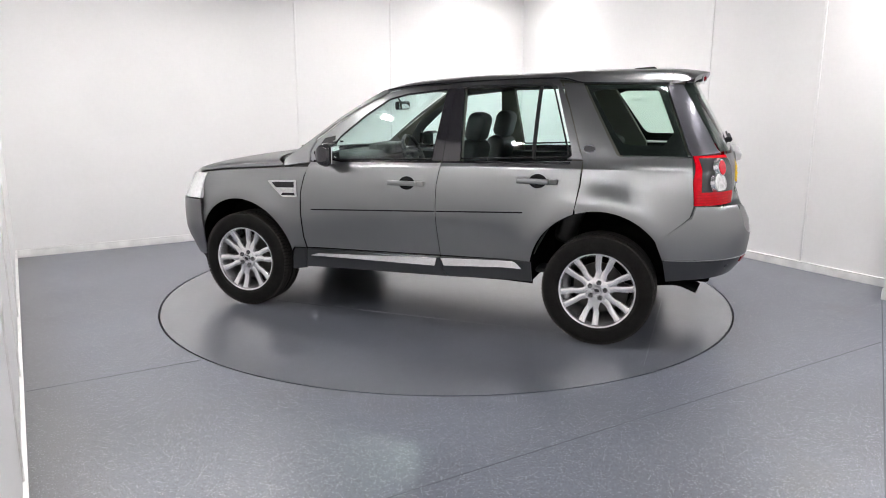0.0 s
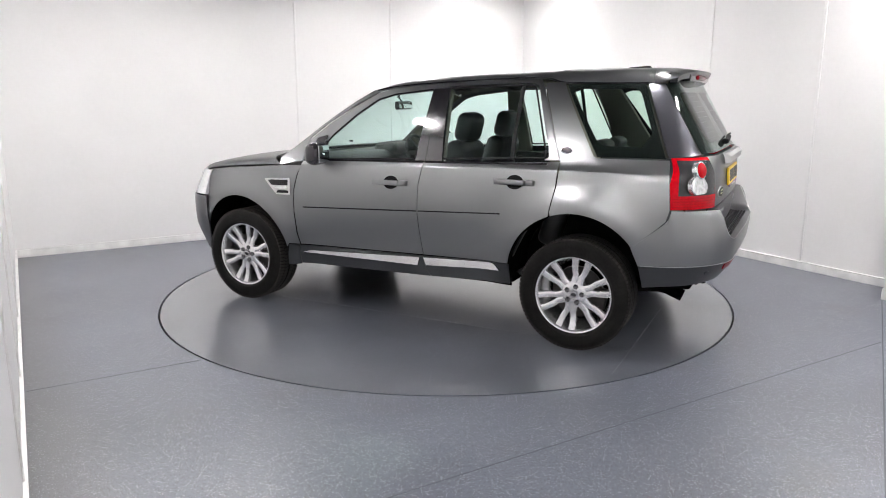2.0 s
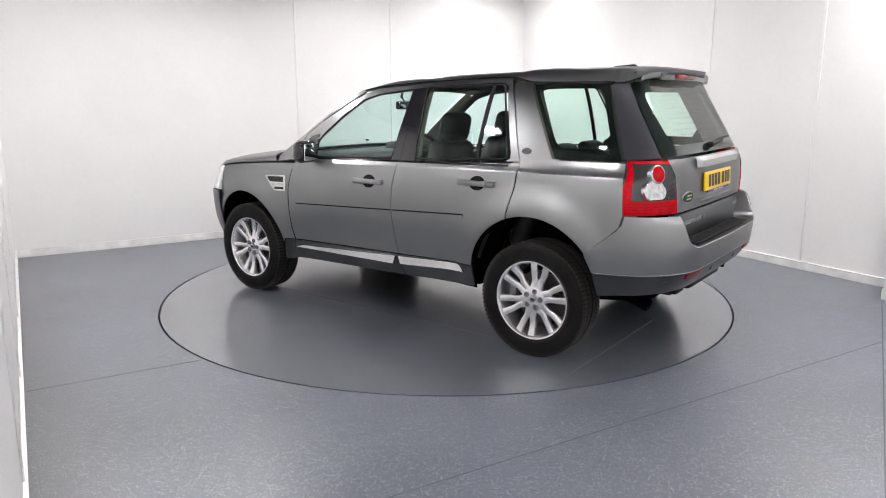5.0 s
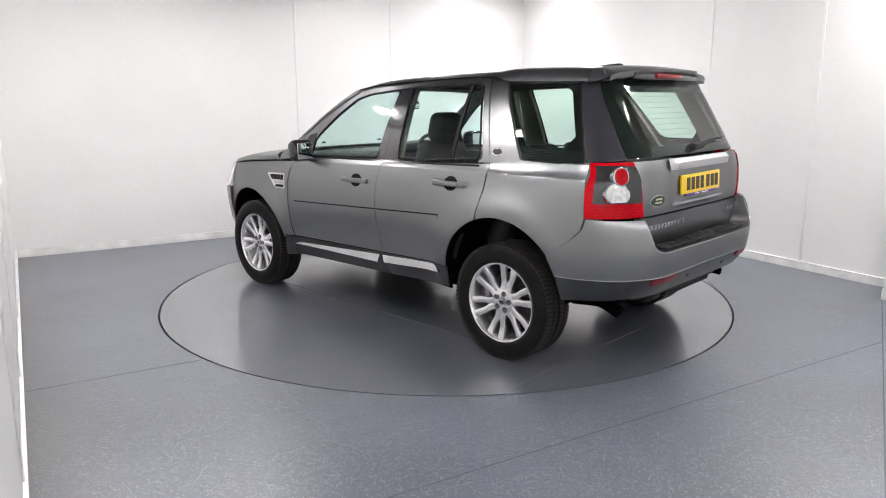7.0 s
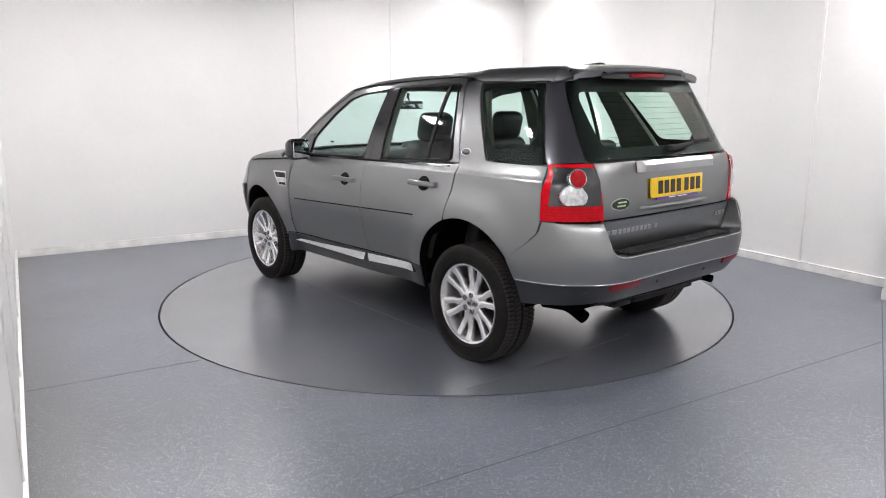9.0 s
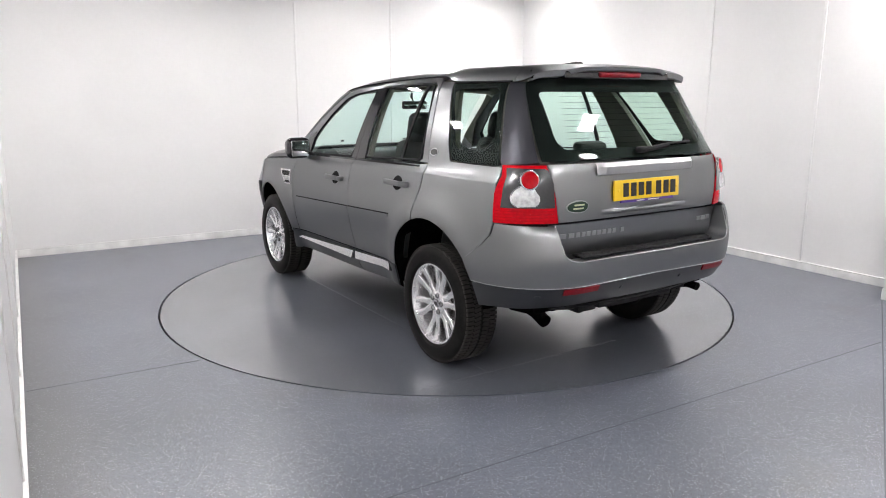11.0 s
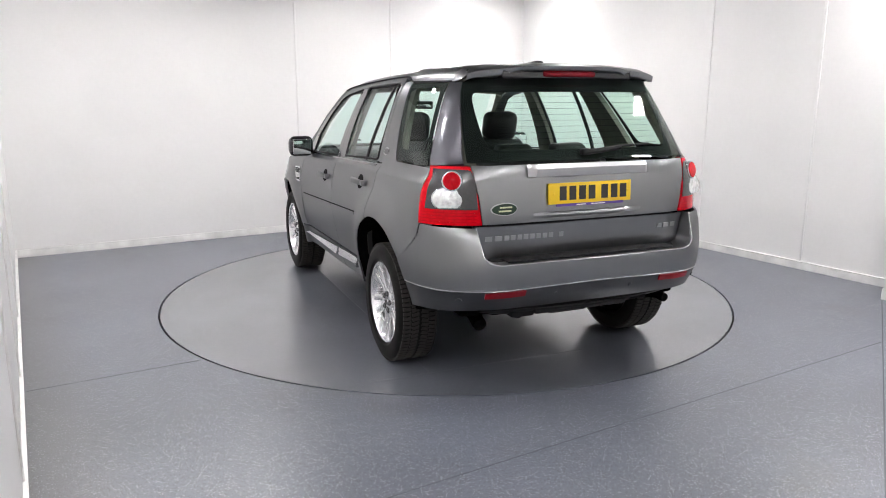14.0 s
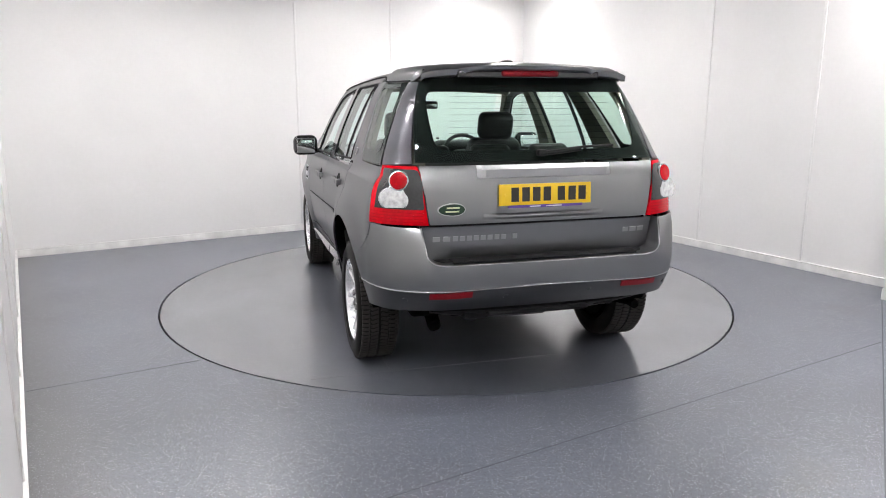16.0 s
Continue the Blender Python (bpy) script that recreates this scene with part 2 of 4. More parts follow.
def shrink(poly, d):
    """Move each side of a polygon inwards by d."""
    area = sum(poly[i - 1][0] * poly[i][1] - poly[i][0] * poly[i - 1][1] for i in range(len(poly)))
    sg = 1 if area > 0 else -1
    out = []
    k = len(poly)
    for i in range(k):
        p, a, b = Vector(poly[i]), Vector(poly[i - 1]), Vector(poly[(i + 1) % k])
        u, w = (p - a).normalized(), (b - p).normalized()
        n1, n2 = Vector((-u.y, u.x)) * sg, Vector((-w.y, w.x)) * sg
        m = n1 + n2
        m = m / max(0.35, m.length_squared / 2) if m.length > 1e-6 else n1
        out.append(tuple(p + m * d))
    return out


def panel(poly, fn, cell=0.05, thick=0.004, gap=0.0, cuts=(), mirror=False):
    """A skin: a flat outline, cut into cells, laid on the surface fn(a, b) and given thickness."""
    if gap:
        poly = shrink(poly, gap)
    clean = [q for i, q in enumerate(poly) if (Vector(q) - Vector(poly[i - 1])).length > 1e-4]
    bm = bmesh.new()
    bm.faces.new([bm.verts.new((a, b, 0)) for a, b in clean])
    for ax in (0, 1):
        lo, hi = min(q[ax] for q in clean), max(q[ax] for q in clean)
        at = [cell * k for k in range(math.ceil(lo / cell), math.floor(hi / cell) + 1)]
        if ax == 1:
            at += [c for c in cuts if lo < c < hi]
        for c in at:
            no = Vector((1, 0, 0)) if ax == 0 else Vector((0, 1, 0))
            bmesh.ops.bisect_plane(bm, geom=bm.verts[:] + bm.edges[:] + bm.faces[:], plane_co=no * c, plane_no=no, dist=1e-5)
    for v in bm.verts:
        v.co = Vector(fn(v.co.x, v.co.y))
    big = [f for f in bm.faces if len(f.verts) > 4]
    if big:
        bmesh.ops.triangulate(bm, faces=big)
    bm.normal_update()
    if sum((f.normal.dot(f.calc_center_median() - Vector((-0.1, 0, 0.6)))) * f.calc_area() for f in bm.faces) < 0:
        bmesh.ops.reverse_faces(bm, faces=bm.faces)
    if thick:
        shell(bm, thick)
    if mirror:
        flip_y(bm)
    return bm


def flip_y(bm):
    for v in bm.verts:
        v.co.y = -v.co.y
    bmesh.ops.reverse_faces(bm, faces=bm.faces)
    return bm


# ------------------------------------------------------------------ the room
TURN = 31.5
ROOM = pose(0, 0, 0, 0, 0, TURN)
DISC_R = 2.262


def room_box(name, a0, a1, b0, b1, z0, z1, material, label, kind="structure", bevel=0.0):
    ob = thing(name, box(a0, a1, b0, b1, z0, z1, bevel), material, label, kind=kind)
    ob.matrix_world = ROOM
    return ob


def room_part(name, parent, a0, a1, b0, b1, z0, z1, material, bevel=0.003):
    return part(name, box(a0, a1, b0, b1, z0, z1, bevel), material, parent)


def floor_sheet():
    bm = bmesh.new()
    n = 144
    top, low, out = [], [], []
    for k in range(n):
        a = 2 * math.pi * k / n
        c, s = math.cos(a), math.sin(a)
        r = 9.0 / max(abs(c), abs(s))
        top.append(bm.verts.new((c * DISC_R, s * DISC_R, 0)))
        low.append(bm.verts.new((c * DISC_R, s * DISC_R, -0.04)))
        out.append(bm.verts.new((c * r, s * r, 0)))
    for k in range(n):
        j = (k + 1) % n
        bm.faces.new((top[k], out[k], out[j], top[j]))
        bm.faces.new((top[k], top[j], low[j], low[k]))
    return bm


def build_room():
    floor = thing("floor", floor_sheet(), "floor", "grey speckled vinyl floor with a satin sheen", kind="structure")
    floor.matrix_world = ROOM
    # welded joints of the vinyl
    for a0, a1, b in ((-3.1, -2.17, -0.69), (-2.4, 1.74, -2.66)):
        part("floor_joint", box(a0, a1, b - 0.002, b + 0.002, -0.01, 0.0012), "seam", floor)
    j = part("floor_joint", box(-3.4, 0, -0.003, 0.003, -0.01, 0.0012), "seam", floor)
    j.matrix_local = ROOM.inverted() @ pose(3.45, -0.37, 0, 0, 0, 59.7)
    pit = thing("floor_pit", box(-2.4, 2.4, -2.4, 2.4, -0.10, -0.05), "gap", "dark pit below the turntable gap", kind="structure")

    back = room_box("wall_north", -3.24, 3.31, 3.16, 3.30, 0, 3.0, "wall", "white clad back wall with slim joints")
    for a in (-0.08, 1.14):
        room_part("joint_strip", back, a - 0.013, a + 0.013, 3.150, 3.1605, 0.07, 3.0, "wall")
    room_part("skirting", back, -3.10, 3.17, 3.146, 3.160, 0, 0.066, "trim")
    room_part("skirting_cap", back, -3.10, 3.17, 3.140, 3.160, 0.066, 0.078, "trim")

    right = room_box("wall_east", 3.17, 3.31, -2.10, 3.16, 0, 3.0, "wall", "white clad wall with scuffed skirting")
    for b in (0.04, -1.14):
        room_part("joint_strip", right, 3.160, 3.1705, b - 0.013, b + 0.013, 0.07, 3.0, "wall")
    room_part("skirting", right, 3.156, 3.170, -2.10, 3.14, 0, 0.066, "trim")
    room_part("skirting_cap", right, 3.150, 3.170, -2.10, 3.14, 0.066, 0.078, "trim")
    jamb = room_box("wall_pier", 2.77, 3.31, -2.50, -2.102, 0, 3.0, "wall", "white boxed pier at the end of the wall", bevel=0.006)
    room_part("skirting", jamb, 2.76, 2.77, -2.50, -2.10, 0, 0.09, "trim")

    left = room_box("wall_west", -3.24, -3.10, -3.30, 3.16, 0, 3.0, "wall", "white clad side wall with joint strips")
    left.matrix_world = ROOM @ Matrix.Translation((-3.07, 3.16, 0)) @ pose(0, 0, 0, 0, 0, -0.85) @ Matrix.Translation((3.10, -3.16, 0))
    for b in (0.62, -0.64, -1.91):
        room_part("joint_strip", left, -3.1005, -3.090, b - 0.013, b + 0.013, 0.07, 3.0, "trim")
    room_part("skirting", left, -3.10, -3.086, -3.30, 3.14, 0, 0.066, "trim")
    room_part("skirting_cap", left, -3.10, -3.080, -3.30, 3.14, 0.066, 0.078, "trim")

    room_box("wall_south", -4.6, 5.0, -6.6, -6.46, 0, 3.0, "wall", "plain white wall closing the room")
    room_box("wall_far_west", -4.74, -4.6, -6.6, -3.16, 0, 3.0, "wall", "plain white wall closing the room")
    room_box("wall_far_east", 5.0, 5.14, -6.6, -2.36, 0, 3.0, "wall", "plain white wall closing the room")
    room_box("wall_return_west", -4.6, -3.24, -3.30, -3.16, 0, 3.0, "wall", "plain white wall closing the room")
    room_box("wall_return_east", 3.31, 5.0, -2.50, -2.36, 0, 3.0, "wall", "plain white wall closing the room")
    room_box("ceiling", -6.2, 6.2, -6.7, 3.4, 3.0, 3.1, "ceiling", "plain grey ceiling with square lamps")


def ceiling_panel(h, label):
    """A square LED panel, h half its width, hung from the origin."""
    bm = bmesh.new()
    e = h - 0.014
    add_box(bm, -h, h, -h, -e, -0.03, 0, 0.002)
    add_box(bm, -h, h, e, h, -0.03, 0, 0.002)
    add_box(bm, -h, -e, -e, e, -0.03, 0, 0.002)
    add_box(bm, e, h, -e, e, -0.03, 0, 0.002)
    root = thing("ceiling_and_fill_light", bm, "trim", label, "ceiling light", group="ceiling lights")
    part("diffuser", box(-e, e, -e, e, -0.024, -0.004), "glow", root, "glowing opal diffuser")
    return root


def build_lights():
    # a ring of lamps along the walls, and a row over the near end of the room;
    # five are mirrored in the glass, the others are unseen fill added for brightness
    spots = [(-2.6, -2.15), (-2.6, -0.5), (-2.6, 1.4), (-1.3, 1.6), (0.7, 1.9), (2.3, 2.3), (1.8, 0.4), (0.3, -2.2), (2.6, -2.1),
             (1.4, -3.05), (-3.7, -4.2), (-3.6, -5.8), (-1.9, -5.6), (-0.2, -5.3), (1.5, -5.3), (3.2, -5.0), (4.2, -3.6)]
    first = ceiling_panel(0.12, "small square LED ceiling panel, switched on; most are added fill")
    first.matrix_basis = ROOM @ pose(*spots[0], 2.998)
    for a, b in spots[1:]:
        copy_thing(first, ROOM @ pose(a, b, 2.998))


def build_turntable():
    bm = bmesh.new()
    n = 144
    r = DISC_R - 0.014
    prof = [(0.0, 0.0), (0.5, 0.0), (1.2, 0.0), (r, 0.0), (r, -0.045)]
    rings = []
    centre = bm.verts.new((0, 0, 0))
    for rr, z in prof[1:]:
        rings.append([bm.verts.new((rr * math.cos(2 * math.pi * k / n), rr * math.sin(2 * math.pi * k / n), z)) for k in range(n)])
    for k in range(n):
        bm.faces.new((centre, rings[0][k], rings[0][(k + 1) % n]))
        for p, q in zip(rings, rings[1:]):
            bm.faces.new((p[k], q[k], q[(k + 1) % n], p[(k + 1) % n]))
    disc = thing("turntable", bm, "disc", "round turntable flush in the floor, worn grey vinyl", "turntable", kind="structure")
    # joints of the covering
    for x0, x1, y0, y1 in ((-1.75, 1.6, 0.838, 0.842), (-1.736, -1.732, -0.2, 1.3)):
        part("floor_joint", box(x0, x1, y0, y1, -0.01, 0.0012), "pale_seam", disc)
    return disc


# ------------------------------------------------------------------ the car's surfaces (x forwards, y to its left, z up)
lower_w = curve([(0.26, 0.835), (0.42, 0.868), (0.50, 0.886), (0.62, 0.914), (0.72, 0.932), (0.80, 0.940), (0.87, 0.942), (0.95, 0.937), (1.06, 0.917), (1.115, 0.903)])
upper_w = curve([(1.115, 0.904), (1.122, 0.898), (1.160, 0.872), (1.26, 0.842), (1.45, 0.764), (1.62, 0.675), (1.66, 0.640), (1.70, 0.60), (1.75, 0.54)])
rear_x = curve([(0.30, -2.02), (0.60, -2.06), (0.74, -2.082), (0.90, -2.102), (0.93, -2.108), (1.02, -2.112), (1.13, -2.108), (1.20, -2.098), (1.236, -2.082), (1.246, -2.066), (1.35, -2.007), (1.45, -1.950), (1.66, -1.831), (1.75, -1.78)])
bump_x = curve([(0.40, 0.03), (0.46, 0.08), (0.56, 0.140), (0.62, 0.155), (0.72, 0.150), (0.82, 0.122), (0.90, 0.085), (0.93, 0.050)])
front_x = curve([(0.25, 1.96), (0.40, 2.06), (0.55, 2.13), (0.75, 2.11), (0.95, 2.02), (1.05, 1.93)])
ARCH = {1: (1.335, 0.395, 0.432), -1: (-1.325, 0.440, 0.438)}
CORNER, FLAT = 0.45, 0.50


crease = curve([(-2.2, 1.132), (-1.2, 1.130), (-0.2, 1.112), (0.7, 1.086), (2.2, 1.06)])


def side_y(x, z):
    z -= (crease(x) - 1.115) * max(0.0, 1 - abs(z - 1.115) / 0.28)
    y = lower_w(z) if z < 1.115 else upper_w(z)
    y -= 0.055 * max(0.0, -x - 1.0) ** 2 + 0.085 * max(0.0, x - 0.8) ** 2 + 0.034 * step(1.12, 1.3, z) * step(0.1, 0.9, x)
    if z < 1.08:
        for k in (1, -1):
            cx, cz, r = ARCH[k]
            d = math.hypot(x - cx, z - cz) - r
            y += (0.038 if k == 1 else 0.038) * math.exp(-(max(0.0, d - 0.02) / 0.095) ** 2) * step(1.08, 0.98, z)
    return y


def turn_x(z):
    return -1.80 + 0.52 * max(0.0, z - 1.15)


def rear_x_at(q, z, extra):
    return rear_x(z) + 0.03 * q * q - extra(z)


def wrap(q, z, extra=lambda z: 0.0, proud=0.0):
    """q runs round the tail: 0 on the middle line, the flat to 0.5, the corner to 0.95, then along the side."""
    s, a = (1 if q >= 0 else -1), abs(q)
    xs = turn_x(z)
    ys = side_y(xs, z)
    if a <= FLAT:
        return (rear_x_at(a, z, extra) - proud, q, z)
    if a <= FLAT + CORNER:
        f = (a - FLAT) / CORNER * math.pi / 2
        ax = xs - rear_x_at(FLAT, z, extra)
        ay = ys - FLAT
        return (xs - (ax + proud) * math.cos(f), s * (FLAT + (ay + proud) * math.sin(f)), z)
    x = xs + (a - FLAT - CORNER)
    return (x, s * (side_y(x, z) + proud), z)


def q_of_y(y, z):
    if abs(y) <= FLAT:
        return y
    ay = side_y(turn_x(z), z) - FLAT
    return math.copysign(FLAT + CORNER * math.asin(min(1.0, (abs(y) - FLAT) / ay)) / (math.pi / 2), y)


def q_of_x(x, z):
    xs = turn_x(z)
    if x >= xs:
        return FLAT + CORNER + (x - xs)
    ax = xs - rear_x_at(FLAT, z, lambda z: 0.0)
    return FLAT + CORNER * math.acos(min(1.0, (xs - x) / ax)) / (math.pi / 2)


def side(x, z, proud=0.0):
    """The flank, given by x and z; round the tail's corner where x lies behind it."""
    if x >= turn_x(z):
        return (x, side_y(x, z) + proud, z)
    return wrap(q_of_x(x, z), z, proud=proud)


def nose(g, z, proud=0.0):
    """Round the front: 0 on the middle line, flat to 0.45, corner to 1.05, then along the side."""
    s, a = (1 if g >= 0 else -1), abs(g)
    xs = 1.60
    ys = side_y(xs, z)
    xf = front_x(z)
    if a <= 0.45:
        return (xf - 0.05 * a * a + proud, g, z)
    if a <= 1.05:
        f = (a - 0.45) / 0.60 * math.pi / 2
        return (xs + (xf - 0.01 - xs + proud) * math.cos(f), s * (0.45 + (ys - 0.45 + proud) * math.sin(f)), z)
    x = xs - (a - 1.05)
    return (x, s * (side_y(x, z) + proud), z)


roof_edge = curve([(-1.86, 1.660), (-1.75, 1.655), (-1.15, 1.660), (-1.02, 1.690), (-0.95, 1.692), (-0.30, 1.668), (0.0, 1.648), (0.12, 1.634), (0.24, 1.612)])
roof_top = curve([(-1.86, 1.755), (-1.6, 1.762), (-1.14, 1.762), (-1.0, 1.750), (-0.5, 1.735), (-0.03, 1.705), (0.12, 1.680), (0.24, 1.645)])


def roof_at(x, v, drop=0.0):
    """v from -1 to 1 across the roof."""
    ze, zt = roof_edge(x), roof_top(x)
    ye = side_y(x, ze) - 0.002
    k = abs(v)
    if k > 0.6:
        t = (1 - k) / 0.4
        y = ye * (1 - 0.135 * (0.75 * t + 0.25 * t * t))
        z = ze + (zt - 0.022 - ze) * math.sin(t * math.pi / 2) ** 0.9
    else:
        y = ye * 0.865 * k / 0.6
        z = zt - 0.022 * (k / 0.6) ** 2
    return (x, math.copysign(y, v), z - drop)


bonnet_edge = curve([(0.9, 1.085), (1.2, 1.062), (1.46, 1.042), (1.73, 1.008), (1.85, 0.985), (1.94, 0.955)])
bonnet_rise = curve([(0.9, 0.084), (1.4, 0.076), (1.7, 0.061), (1.85, 0.038), (1.94, 0.012)])


# ------------------------------------------------------------------ the car
def paired(name, make, material, parent, label=""):
    """The same part on the car's left and right."""
    return [part(name, make(False), material, parent, label), part(name, make(True), material, parent, label)]


WIN_F = [(0.57, 1.134), (0.565, 1.255), (0.52, 1.305), (0.35, 1.445), (0.19, 1.553), (0.06, 1.588), (-0.235, 1.622), (-0.19, 1.160)]
WIN_R = [(-0.392, 1.168), (-0.352, 1.630), (-0.93, 1.648), (-0.965, 1.635), (-1.105, 1.240), (-1.105, 1.200)]
WIN_Q = [(-1.165, 1.650), (-1.425, 1.215), (-1.832, 1.215), (-1.655, 1.650)]
FRONT_DOOR = [(0.745, 1.114), (0.775, 1.02), (0.80, 0.90), (0.81, 0.73), (0.805, 0.57), (0.79, 0.485), (-0.255, 0.505), (-0.235, 0.80), (-0.24, 1.0), (-0.262, 1.144), (0.25, 1.128)]
REAR_DOOR = [(-0.262, 1.144), (-0.24, 1.0), (-0.235, 0.80), (-0.255, 0.505)] + arc(-1.325, 0.440, 0.438, 10, 69.5, 14) + [(-1.197, 1.03), (-1.203, 1.182), (-0.70, 1.163)]


belt = curve([(0.75, 1.119), (0.25, 1.131), (-0.262, 1.147), (-0.70, 1.166), (-1.20, 1.186)])


def arch_line(k, a0, a1, n=20):
    cx, cz, r = ARCH[k]
    return arc(cx, cz, r, a0, a1, n)


def ring_halves(outer, inner, c):
    """The band between two convex outlines, as two pieces cut at a = c."""
    def clip(poly, s):
        out = []
        for i, p in enumerate(poly):
            q = poly[(i + 1) % len(poly)]
            dp, dq = s * (p[0] - c), s * (q[0] - c)
            if dp >= 0:
                out.append(p)
            if dp * dq < 0:
                t = dp / (dp - dq)
                out.append((c, p[1] + (q[1] - p[1]) * t))
        k = next(i for i in range(len(out)) if abs(out[i][0] - c) < 1e-9 and abs(out[i - 1][0] - c) < 1e-9)
        return out[k:] + out[:k]
    return [clip(outer, s) + clip(inner, s)[::-1] for s in (1, -1)]


def build_doors(car):
    for mirror in (False, True):
        sg = -1 if mirror else 1
        fd = part("front_door", panel(FRONT_DOOR, side, 0.05, 0.005, 0.0028, (1.077, 1.086, 1.094, 1.108, 1.115, 1.122, 1.130, 1.138, 1.145), mirror), "paint", car)
        rd = part("rear_door", panel(REAR_DOOR, side, 0.05, 0.005, 0.0028, (1.077, 1.086, 1.094, 1.108, 1.115, 1.122, 1.130, 1.138, 1.145), mirror), "paint", car)
        # window surrounds
        f_frame = [(0.745, 1.124), (0.76, 1.18), (0.72, 1.272), (0.56, 1.392), (0.36, 1.512), (0.20, 1.598), (0.08, 1.630), (-0.25, 1.655), (-0.292, 1.662),
                   (-0.290, 1.628), (-0.235, 1.624), (0.06, 1.590), (0.19, 1.555), (0.35, 1.447), (0.52, 1.307), (0.58, 1.255), (0.60, 1.142), (0.57, 1.132)]
        part("window_frame", panel(f_frame, side, 0.05, 0.02, 0.0015, (), mirror), "paint", fd)
        r_frame = [(-0.292, 1.662), (-0.60, 1.680), (-0.955, 1.690), (-0.990, 1.684), (-1.012, 1.655), (-1.08, 1.512), (-1.188, 1.22), (-1.203, 1.190),
                   (-1.10, 1.188), (-1.128, 1.208), (-1.126, 1.242), (-0.985, 1.642), (-0.94, 1.660), (-0.35, 1.642), (-0.290, 1.630)]
        part("window_frame", panel(r_frame, side, 0.05, 0.02, 0.0015, (), mirror), "paint", rd)
        inset = lambda x, z: side(x, z, -0.006)
        # black door pillar and rubber seals
        part("door_pillar", panel([(-0.19, 1.152), (-0.236, 1.625), (-0.294, 1.628), (-0.265, 1.152)], lambda x, z: side(x, z, 0.001), 0.06, 0.02, 0.0, (), mirror), "gloss_black", fd, "gloss black pillar cover")
        part("door_pillar", panel([(-0.267, 1.152), (-0.296, 1.628), (-0.353, 1.632), (-0.392, 1.156)], lambda x, z: side(x, z, 0.001), 0.06, 0.02, 0.0, (), mirror), "gloss_black", rd, "gloss black pillar cover")
        part("window_pane", panel(WIN_F, inset, 0.08, 0.0, -0.006, (), mirror), "glass", fd, "green-tinted side glass")
        part("window_pane", panel([(-0.385, 1.13), (-0.350, 1.632), (-0.870, 1.645), (-0.880, 1.13)], inset, 0.08, 0.0, 0, (), mirror), "glass", rd, "green-tinted side glass")
        part("window_pane", panel([(-0.892, 1.13), (-0.884, 1.645), (-0.97, 1.640), (-1.115, 1.235), (-1.115, 1.13)], inset, 0.08, 0.0, 0, (), mirror), "glass", rd, "fixed green-tinted quarter light")
        part("window_divider", panel([(-0.872, 1.176), (-0.868, 1.645), (-0.890, 1.645), (-0.896, 1.177)], lambda x, z: side(x, z, -0.001), 0.08, 0.015, 0, (), mirror), "plastic", rd)
        # seals along the glass
        for door, line in ((fd, WIN_F), (rd, WIN_R)):
            ring = [Vector(side(x, z, -0.002)) for x, z in rounded(line, 0.02, 3)]
            ring = [Vector((v.x, v.y * sg, v.z)) for v in ring]
            part("window_seal", tube(ring + [ring[0]], 0.0065, 6), "plastic", door)
        # waist strip
        for door, x0, x1 in ((fd, 0.72, -0.255), (rd, -0.268, -1.125)):
            line = [(x0 + (x1 - x0) * k / 12, belt(x0 + (x1 - x0) * k / 12) - 0.004) for k in range(13)]
            part("waist_strip", panel(line + [(x, z + 0.011) for x, z in reversed(line)], lambda x, z: side(x, z, 0.003), 0.1, 0.008, 0, (), mirror), "gloss_black", door)
        # rubbing strip: a soft body-coloured lip, its shadow line laid above as a narrow black band
        for door, x0, x1, z0, z1 in ((fd, 0.725, -0.228, 0.776, 0.815), (rd, -0.245, -0.84, 0.816, 0.841)):
            for lo, hi, m_, pr, lab in ((-0.004, 0.005, "plastic", 0.0025, "shadow line of the body strip, in black"), (-0.020, -0.004, "paint", 0.006, "raised body strip")):
                q = [(x0, z0 + lo), (x1, z1 + lo), (x1, z1 + hi), (x0, z0 + hi)]
                part("body_strip", panel(q, lambda x, z, pr=pr: side(x, z, pr), 0.1, 0.006, 0, (), mirror), m_, door, lab)
        # handles over dished black recesses
        for door, cx, cz in ((fd, -0.025, 0.998), (rd, -0.930, 1.047)):
            part("handle_recess", panel(arc(cx, cz, 0.058, 0, 360, 20, 0.045)[:-1], lambda x, z: side(x, z, 0.0015), 0.03, 0.004, 0, (), mirror), "frit", door, "round black handle recess")
            y = side_y(cx, cz) + 0.022
            bm = bmesh.new()
            add_box(bm, cx - 0.075, cx + 0.135, y - 0.008, y + 0.010, cz - 0.017, cz + 0.017, 0.008, 3)
            add_box(bm, cx + 0.100, cx + 0.132, y - 0.035, y, cz - 0.012, cz + 0.012, 0.004)
            h = part("door_handle", bm if not mirror else flip_y(bm), "paint", door)
            bm = bmesh.new()
            add_box(bm, cx - 0.132, cx - 0.077, y - 0.034, y + 0.009, cz - 0.017, cz + 0.017, 0.008, 3)
            part("handle_cap", bm if not mirror else flip_y(bm), "paint", h)
        # sill cladding of the doors, with bright inserts
        for door, poly in ((fd, [(0.79, 0.478), (-0.253, 0.498), (-0.262, 0.40), (-0.30, 0.352), (0.80, 0.334), (0.80, 0.40)]),
                           (rd, [(-0.259, 0.498), (-0.90, 0.515), (-0.905, 0.378), (-0.31, 0.352), (-0.268, 0.40)])):
            part("sill_cladding", panel(poly, lambda x, z: side(x, z, 0.006), 0.06, 0.012, 0.0015, (), mirror), "dark_paint", door, "dark grey lower cladding")
